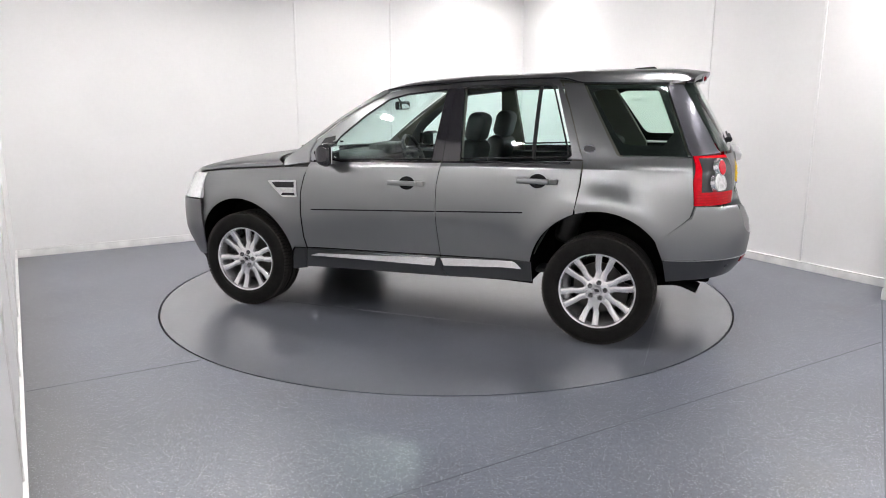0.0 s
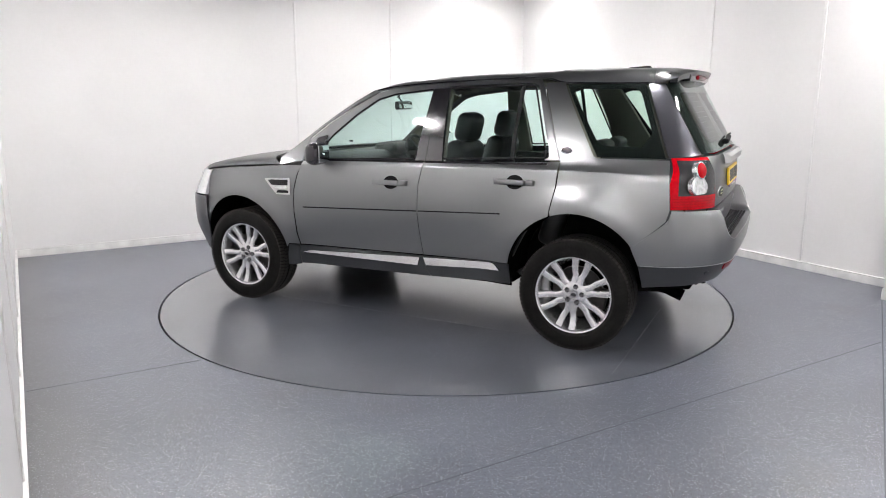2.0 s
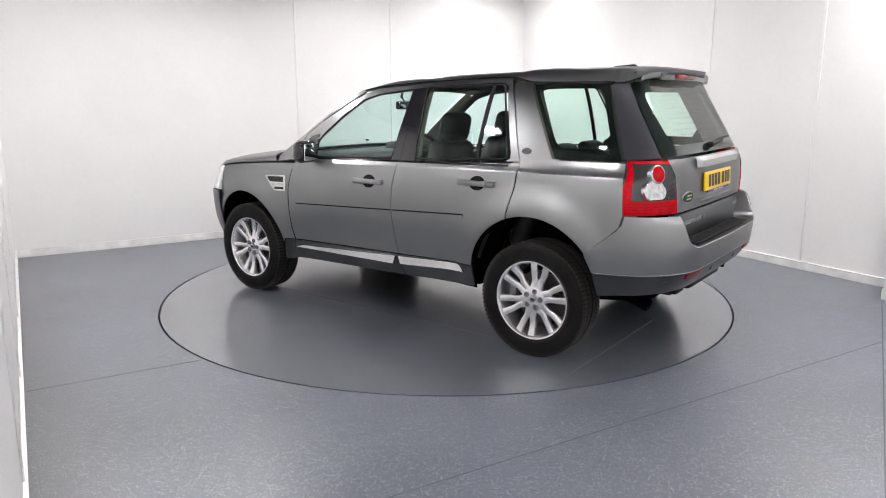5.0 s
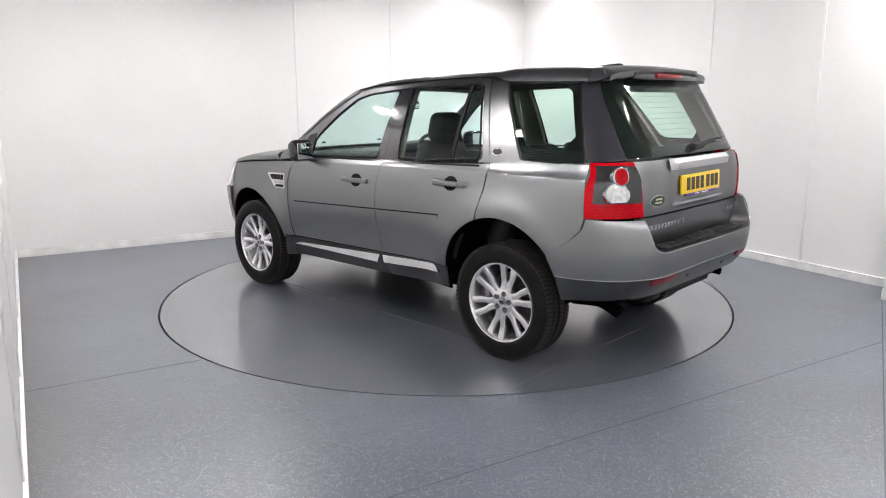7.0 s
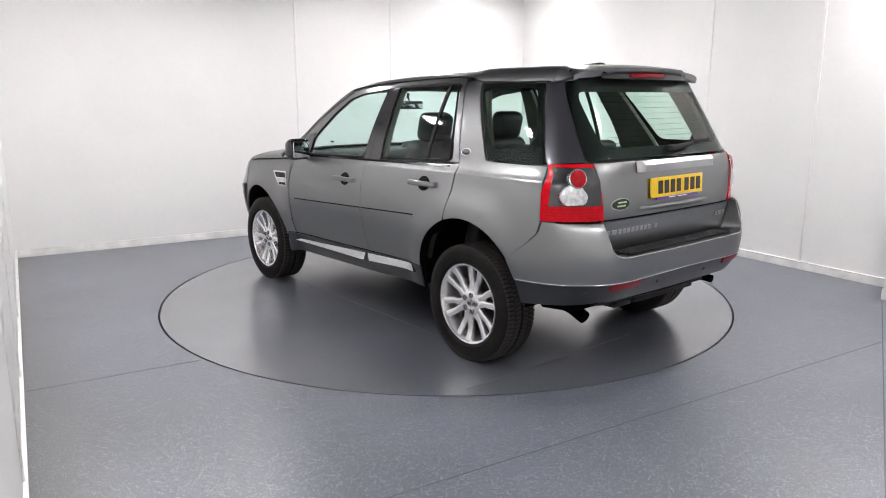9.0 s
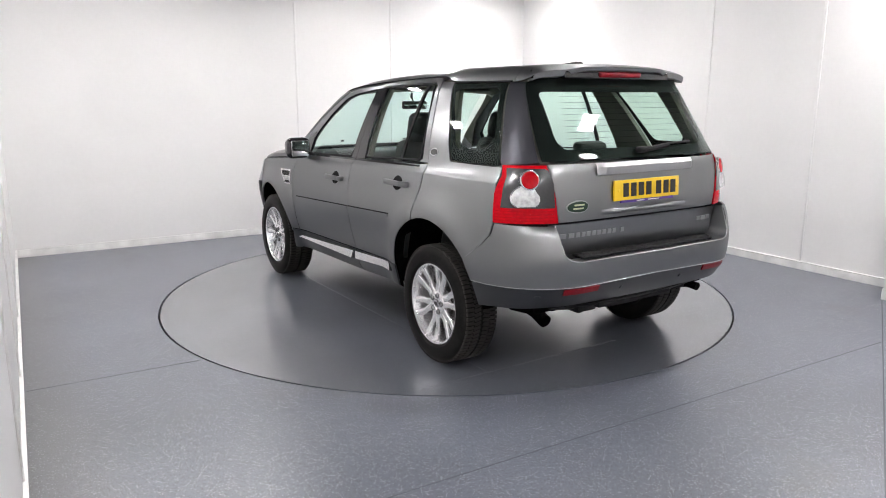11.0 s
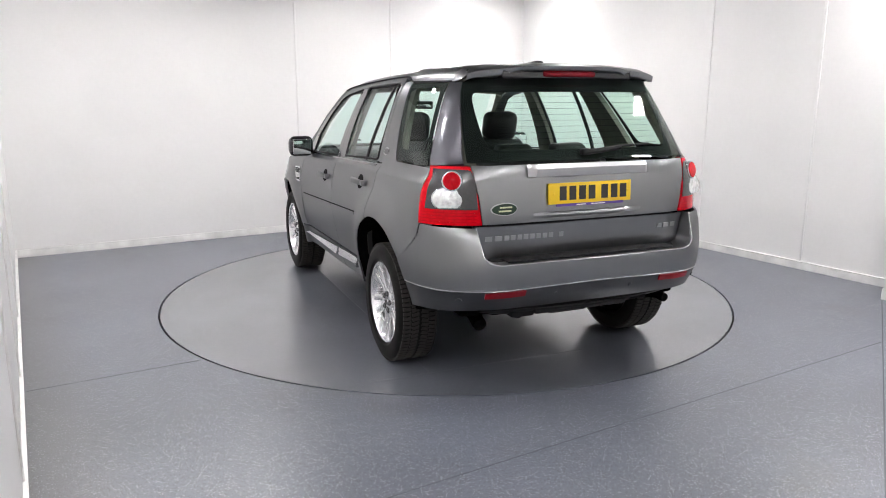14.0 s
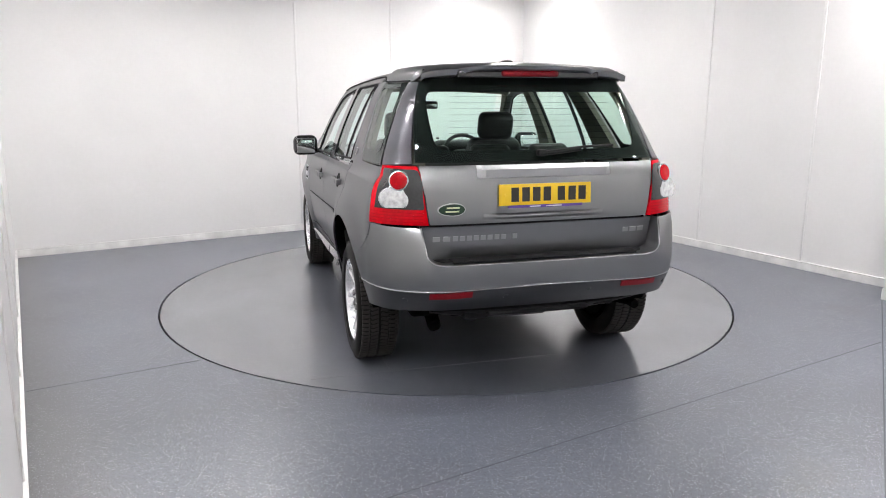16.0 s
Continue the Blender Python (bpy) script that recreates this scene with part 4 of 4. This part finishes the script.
def build_bumper(car):
    ext = bump_x

    def on(q, z, pr=0.0):
        a = abs(q)
        s = 1 - step(FLAT + 0.25, FLAT + CORNER + 0.10, a)
        return wrap(q, z, extra=lambda z: ext(z) * (0.35 * (1 - step(0.78, 0.92, a)) + 0.65 * s) if a <= FLAT + CORNER else 0.0, proud=pr)
    half = [(0.0, 0.742), (0.555, 0.742), (0.590, 0.752), (0.612, 0.78), (0.628, 0.925), (q_of_x(-1.882, 0.927), 0.927), (q_of_x(-1.863, 0.86), 0.859), (q_of_x(-1.81, 0.81), 0.809), (q_of_x(-1.675, 0.70), 0.698), (q_of_x(-1.72, 0.60), 0.585), (0.95, 0.592), (0.62, 0.606), (0.0, 0.618)]
    poly = half + [(-a, b) for a, b in reversed(half[1:-1])]
    bp = part("rear_bumper", panel(poly, on, 0.035, 0.012, 0.0012), "paint", car)
    low = [(0.0, 0.610), (0.62, 0.598), (0.95, 0.584), (q_of_x(-1.722, 0.58), 0.577), (q_of_x(-1.745, 0.46), 0.450), (0.90, 0.465), (0.62, 0.488), (0.0, 0.485)]
    poly = low + [(-a, b) for a, b in reversed(low[1:-1])]
    part("lower_bumper", panel(poly, lambda q, z: on(q, z, -0.004), 0.04, 0.012), "lower_paint", bp, "dark grey lower bumper")
    # parting line of the bumper: its bright highlight is coloured in as a silver tube
    line = [on(q, 0.604 + 0.012 * (1 - min(1, abs(q) / 0.62)) - 0.014 * step(0.62, 1.0, abs(q)), 0.002) for q in [-1.02 + 2.04 * k / 60 for k in range(61)]]
    part("seam_highlight", tube(line, 0.0022, 6), "silver", bp, "highlight along the bumper parting line")
    # walls of the cut-out between bumper and tailgate
    edge = rounded([(0.0, 0.742), (0.555, 0.742), (0.590, 0.752), (0.612, 0.78), (0.628, 0.925)], [0, 0.02, 0.02, 0.02, 0], 3)
    for sg in (1, -1):
        def cut(u, v, sg=sg):
            k = min(len(edge) - 2, int(u * (len(edge) - 1)))
            t = u * (len(edge) - 1) - k
            q, z = edge[k][0] + (edge[k + 1][0] - edge[k][0]) * t, edge[k][1] + (edge[k + 1][1] - edge[k][1]) * t
            return Vector(wrap(sg * q, z, proud=-0.012)).lerp(Vector(on(sg * q, z, -0.001)), v)
        part("cut_wall", grid(cut, 36, 4, 0.0), "paint", bp)
    # highlight on the painted cut-out edge, put in as a thin silver tube
    lip = [on(q, z, 0.0005) for q, z in edge]
    lip = [(x, -y, z) for x, y, z in reversed(lip)] + lip[1:]
    part("cut_highlight", tube(lip, 0.0032, 6), "silver", bp, "highlight along the bumper edge, drawn as a silver tube")
    # ribbed black step
    part("step_pad", grid(lambda u, v: (-2.07 - 0.13 * v, -0.60 + 1.20 * u, 0.748 - 0.012 * v), 20, 3, 0.02), "plastic", bp, "ribbed black step pad")
    for k in range(5):
        x = -2.098 - 0.020 * k
        part("step_rib", box(x - 0.006, x + 0.006, -0.52, 0.52, 0.744, 0.757, 0.003), "plastic", bp)
    for sg in (1, -1):
        part("reflector", panel([(sg * 0.425, 0.566), (sg * 0.605, 0.562), (sg * 0.605, 0.592), (sg * 0.425, 0.597)], lambda q, z: on(q, z, 0.005), 0.05, 0.008), "reflex", bp, "dark red bumper reflector")
    for q in (0.70, 0.24, -0.24, -0.70):
        part("parking_sensor", panel(arc(q, 0.555 if abs(q) < 0.5 else 0.548, 0.012, 0, 360, 12)[:-1], lambda q, z: on(q, z, 0.002), 0.05, 0.006), "dark_paint", bp, "small parking sensor")
    # black underside, exhaust, towing eyes
    tray = part("under_tray", grid(lambda u, v: (-2.10 + 0.06 * abs(-1 + 2 * u) ** 2 + 0.32 * v, (-1 + 2 * u) * 0.60, 0.478 - 0.035 * math.sin(math.pi * min(1, v * 1.4)) - 0.035 * (1 - abs(-1 + 2 * u) ** 3) * min(1, 3 * v)), 24, 8, 0.02, flip=True), "plastic", car)
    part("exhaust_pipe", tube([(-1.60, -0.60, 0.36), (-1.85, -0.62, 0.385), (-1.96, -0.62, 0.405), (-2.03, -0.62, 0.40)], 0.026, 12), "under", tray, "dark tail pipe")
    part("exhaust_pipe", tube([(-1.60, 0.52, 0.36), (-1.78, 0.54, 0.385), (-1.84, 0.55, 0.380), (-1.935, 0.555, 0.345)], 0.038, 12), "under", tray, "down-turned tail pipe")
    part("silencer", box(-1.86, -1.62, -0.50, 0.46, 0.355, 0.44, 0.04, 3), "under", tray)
    for x0, x1, y0, y1, z0, z1 in ((-2.05, -1.90, 0.28, 0.42, 0.40, 0.46), (-2.07, -1.93, -0.04, 0.20, 0.405, 0.46), (-2.06, -1.92, -0.46, -0.34, 0.425, 0.47), (-2.00, -1.88, 0.33, 0.37, 0.375, 0.42)):
        part("tray_boss", box(x0, x1, y0, y1, z0, z1, 0.012), "plastic", tray)
    part("under_tray_rib", box(-2.09, -1.90, -0.30, 0.30, 0.415, 0.455, 0.02), "plastic", tray)


def build_underside(car):
    fl = part("floor_pan", box(-1.75, 1.75, -0.52, 0.52, 0.35, 0.42, 0.03), "under", car)
    part("floor_pan", box(-0.90, 0.88, -0.82, 0.82, 0.36, 0.42, 0.03), "under", car)
    for x in (1.33, -1.33):
        part("axle", tube([(x, -0.72, 0.36), (x, 0.72, 0.36)], 0.045, 10), "under", fl)
        part("subframe", box(x - 0.18, x + 0.18, -0.40, 0.40, 0.27, 0.37, 0.04), "under", fl)
    part("tail_pan", box(-2.0, -1.74, -0.70, 0.70, 0.42, 0.52, 0.02), "under", fl)


def tyre_mesh():
    w = 0.117
    prof = [(0.243, -w + 0.014), (0.262, -w - 0.001), (0.314, -w - 0.004), (0.341, -w + 0.010), (0.354, -w + 0.024)]
    bands = [(-0.093, -0.060), (-0.050, -0.006), (0.006, 0.050), (0.060, 0.093)]
    for a, b in bands:
        prof += [(0.352, a), (0.3570, a + 0.003), (0.3580, (a + b) / 2), (0.3570, b - 0.003), (0.352, b)]
    prof += [(0.354, w - 0.024), (0.341, w - 0.010), (0.314, w + 0.004), (0.262, w + 0.001), (0.243, w - 0.014)]
    return lathe(prof, 96)


def tread_blocks():
    """Shoulder blocks round the tyre."""
    bm = bmesh.new()
    n = 84
    for k in range(n):
        for s in (-1, 1):
            m = pose(0, 0, 0, 0, 360 / n * (k + (0.5 if s > 0 else 0)), 0)
            add_box(bm, -0.0095, 0.0095, s * 0.079 - 0.023, s * 0.079 + 0.023, 0.345, 0.3586, 0.0, 1, m)
            add_box(bm, -0.0100, 0.0100, s * 0.030 - 0.021, s * 0.030 + 0.021, 0.345, 0.3588, 0.0, 1, m @ pose(0, 0, 0, 0, 0, 14 * s))
    return bm


def rim_mesh():
    bm = lathe([(0.190, -0.06), (0.222, 0.04), (0.231, 0.098), (0.236, 0.106), (0.245, 0.108), (0.247, 0.098), (0.233, 0.088), (0.223, 0.03)], 72)
    hub = lathe([(0.001, 0.075), (0.030, 0.076), (0.034, 0.082), (0.066, 0.081), (0.084, 0.074), (0.090, 0.030), (0.001, 0.030)], 40)
    return bm, hub


def spoke_mesh():
    """One arm of a twin spoke, along +z: narrow at the hub, wide and bent at the rim."""
    def f(u, v):
        r = 0.060 + 0.173 * u
        half = 0.0218 - 0.002 * math.sin(math.pi * u) + 0.002 * step(0.85, 1.0, u)
        c = 0.0185 + 0.010 * step(0.105, 0.155, r) + 0.017 * max(0.0, (r - 0.125) / 0.108)
        d = 0.078 - 0.010 * math.sin(math.pi * u) + 0.016 * u
        a = v * 2 * math.pi
        x = c + half * math.copysign(abs(math.cos(a)) ** 0.3, math.cos(a))
        y = d - 0.016 + 0.016 * math.copysign(abs(math.sin(a)) ** 0.3, math.sin(a))
        return (x, y, r)
    bm = grid(f, 16, 16)
    bmesh.ops.remove_doubles(bm, verts=bm.verts, dist=1e-5)
    bmesh.ops.recalc_face_normals(bm, faces=bm.faces)
    return bm


def build_wheel(car):
    """A wheel about its own centre, outer face towards +y."""
    w = part("wheel", lathe([(0.02, -0.02), (0.165, -0.02), (0.165, 0.0), (0.02, 0.0)], 48), "steel", car, "brake disc and wheel", smooth=30)
    part("tyre", tyre_mesh(), "rubber", w, "black road tyre")
    tagged(part("tread", tread_blocks(), "tread", w, "dusty tread blocks", smooth=0), kind="stuff")
    rim, hub = rim_mesh()
    part("rim", rim, "alloy", w, "silver alloy rim")
    part("hub", hub, "alloy", w, "silver hub")
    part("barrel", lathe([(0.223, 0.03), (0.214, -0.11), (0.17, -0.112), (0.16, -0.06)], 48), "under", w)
    part("caliper", box(-0.19, -0.09, -0.045, 0.025, -0.07, 0.07, 0.015), "steel", w)
    arm = finish(spoke_mesh(), 50)
    arm.materials.append(M["alloy"])
    for k in range(6):
        for flip in (False, True):
            s = new("spoke", arm)
            s.parent = w
            s.matrix_local = pose(0, 0, 0, 0, 60 * k, 0) @ (Matrix.Diagonal((-1, 1, 1, 1)) if flip else Matrix.Identity(4))
    nut = finish(lathe([(0.001, 0.090), (0.011, 0.091), (0.0170, 0.086), (0.0180, 0.070)], 6), 20)
    nut.materials.append(M["nut"])
    for k in range(5):
        s = new("wheel_nut", nut)
        s.parent = w
        a = radians(72 * k + 18)
        s.matrix_local = pose(0.052 * math.cos(a), 0.001, 0.052 * math.sin(a))
    part("centre_cap", lathe([(0.001, 0.088), (0.022, 0.087), (0.026, 0.080)], 24), "chrome", w, "small round centre cap")
    part("cap_face", panel(arc(0, 0, 0.017, 0, 360, 20, 0.011)[:-1], lambda a, b: (a, 0.0895, b), 0.02, 0.002), "smoke", w)
    return w


def build_wheels(car):
    first = build_wheel(car)
    spots = [(-1.33, 1, -12), (1.33, 1, -17), (-1.33, -1, 40), (1.33, -1, 22)]
    for i, (x, sg, spin) in enumerate(spots):
        m = pose(x, sg * 0.808, 0.357, 0, 0, 0 if sg > 0 else 180) @ pose(0, 0, 0, 0, spin, 0)
        if i == 0:
            first.matrix_basis = m
        else:
            copy_thing(first, m)


def cushion(x0, x1, y0, y1, z0, z1, r, m=None):
    bm = box(x0, x1, y0, y1, z0, z1, r, 4, m)
    return bm


def build_cabin(car):
    # front seats
    for sg in (1, -1):
        y = sg * 0.36
        lean = Matrix.Translation((-0.10, 0, 0.62)) @ pose(0, 0, 0, 0, -14, 0) @ Matrix.Translation((0.10, 0, -0.62))
        lean = Matrix.Translation((-0.05, 0, 0)) @ lean
        seat = part("front_seat", cushion(-0.15, 0.36, y - 0.25, y + 0.25, 0.50, 0.66, 0.05), "leather", car, "black leather front seat")
        bm = cushion(-0.20, -0.05, y - 0.25, y + 0.25, 0.60, 1.29, 0.06, lean)
        for v in bm.verts:
            v.co.y = y + (v.co.y - y) * (1 - 0.22 * step(1.0, 1.30, v.co.z))
        part("backrest", bm, "leather", seat)
        part("headrest", cushion(-0.185, -0.055, y - 0.135, y + 0.135, 1.280, 1.490, 0.055, lean), "leather", seat)
        for d in (-0.06, 0.06):
            part("headrest_post", tube([lean @ Vector((-0.11, y + d, 1.22)), lean @ Vector((-0.11, y + d, 1.32))], 0.007, 6), "steel", seat)
    # rear bench
    bench = part("rear_seat", cushion(-0.88, -0.42, -0.66, 0.66, 0.50, 0.66, 0.06), "leather", car, "black leather rear bench")
    lean = Matrix.Translation((-1.05, 0, 0.62)) @ pose(0, 0, 0, 0, -18, 0) @ Matrix.Translation((1.05, 0, -0.62))
    part("backrest", cushion(-1.12, -0.98, -0.66, 0.66, 0.60, 1.245, 0.05, lean), "leather", bench)
    for y in (0.40, 0.0, -0.40):
        part("headrest", cushion(-1.10, -1.0, y - 0.13, y + 0.13, 1.23, 1.305, 0.035, lean), "leather", bench)
    # dashboard, wheel, inner mirror
    dash = part("dashboard", cushion(0.62, 1.05, -0.78, 0.78, 0.72, 1.13, 0.09), "cabin", car, "dark dashboard")
    part("binnacle", cushion(0.60, 0.82, -0.56, -0.18, 1.08, 1.185, 0.05), "cabin", dash)
    ring = [Vector((0.46 + 0.07 * math.sin(a), -0.37 + 0.185 * math.cos(a), 1.07 + 0.172 * math.sin(a))) for a in [2 * math.pi * k / 28 for k in range(29)]]
    sw = part("steering_wheel", tube(ring, 0.016, 8), "leather", dash, "black steering wheel")
    part("wheel_boss", cushion(0.44, 0.54, -0.45, -0.29, 1.02, 1.12, 0.03), "cabin", sw)
    for sg in (1, -1):
        part("wheel_spoke", tube([(0.47, -0.37, 1.07), (0.46, -0.37 + sg * 0.18, 1.075)], 0.016, 6), "cabin", sw)
    rvm = part("rear_view_mirror", cushion(0.385, 0.42, -0.115, 0.115, 1.470, 1.535, 0.014), "cabin", car, "interior mirror")
    part("mirror_glass", box(0.381, 0.386, -0.105, 0.105, 1.478, 1.527, 0.002), "mirror", rvm)
    part("mirror_stem", tube([(0.41, 0, 1.52), (0.45, 0, 1.57), (0.44, 0, 1.60)], 0.012, 6), "cabin", car)
    part("sun_visor", cushion(0.02, 0.20, 0.10, 0.50, 1.615, 1.635, 0.009), "lining", car)
    part("sun_visor", cushion(0.02, 0.20, -0.50, -0.10, 1.615, 1.635, 0.009), "lining", car)
    # door cards and pillar linings
    for mirror in (False, True):
        card = [(0.78, 0.50), (-0.90, 0.55), (-1.10, 0.92), (-1.15, 1.115), (0.74, 1.10)]
        part("door_card", panel(card, lambda x, z: side(x, z, -0.07), 0.1, 0.03, 0, (), mirror), "cabin", car)
        part("pillar_lining", panel([(-0.18, 1.12), (-0.25, 1.63), (-0.36, 1.635), (-0.40, 1.12)], lambda x, z: side(x, z, -0.03), 0.08, 0.03, 0, (), mirror), "lining", car, "beige pillar lining")
        part("pillar_lining", panel([(-1.02, 1.66), (-1.13, 1.20), (-1.13, 1.12), (-1.46, 1.12), (-1.44, 1.22), (-1.20, 1.64)], lambda x, z: side(x, z, -0.03), 0.08, 0.03, 0, (), mirror), "lining", car, "beige pillar lining")
        part("pillar_lining", panel([(0.73, 1.13), (0.80, 1.22), (0.26, 1.60), (0.21, 1.575), (0.56, 1.36)], lambda x, z: side(x, z, -0.03), 0.08, 0.02, 0, (), mirror), "lining", car, "beige pillar lining")
        part("pillar_lining", panel([(q_of_x(-1.62, 1.64), 1.64), (q_of_x(-1.80, 1.23), 1.23), (q_of_y(0.64, 1.23), 1.23), (q_of_y(0.57, 1.64), 1.64)], lambda q, z: wrap(q, z, proud=-0.035), 0.06, 0.02, 0, (), mirror), "lining", car, "beige pillar lining")
        part("load_side", panel([(-1.16, 0.93), (-1.18, 1.17), (-1.82, 1.19), (-1.80, 0.93)], lambda x, z: (x, side_y(max(x, -1.8), z) - 0.10, z), 0.1, 0.02, 0, (), mirror), "cabin", car)
    part("load_cover", box(-2.00, -1.22, -0.66, 0.66, 1.135, 1.150, 0.006), "cabin", car, "dark load cover")
    part("load_floor", box(-2.0, -1.0, -0.53, 0.53, 0.56, 0.60, 0.01), "cabin", car)
    part("gate_lining", grid(lambda u, v: (rear_x(0.62 + 0.60 * v) + 0.05, -0.60 + 1.20 * u, 0.62 + 0.60 * v), 8, 8, 0.01, flip=True), "cabin", car)
    part("cabin_floor", box(-1.1, 1.0, -0.72, 0.72, 0.40, 0.43, 0.01), "cabin", car)
    part("firewall", box(0.98, 1.03, -0.78, 0.78, 0.42, 1.08, 0.01), "cabin", car)


def build_car():
    car = tagged(new("car"), "dark grey metallic estate off-roader with silver wheels on a turntable", "car")
    build_flanks(car)
    build_doors(car)
    build_top(car)
    build_front(car)
    build_tail(car)
    build_lamps(car)
    build_bumper(car)
    build_underside(car)
    build_wheels(car)
    build_cabin(car)
    return car


# ------------------------------------------------------------------ build
build_room()
build_lights()
turntable = build_turntable()
car = build_car()


def heading(t):
    """The turntable's angle: a slow, even turn to the right."""
    return 160.157 - 3.3495 * t - 0.0051 * (t - 8.0) ** 2


def motions():
    times = [0.5 * k for k in range(33)]
    walk(turntable, [(t, pose(0, 0, 0, 0, 0, heading(t))) for t in times])
    walk(car, [(t, pose(0, 0, 0, 0, 0, heading(t)) @ pose(-0.0649, 0.0922, 0.0)) for t in times])


motions()
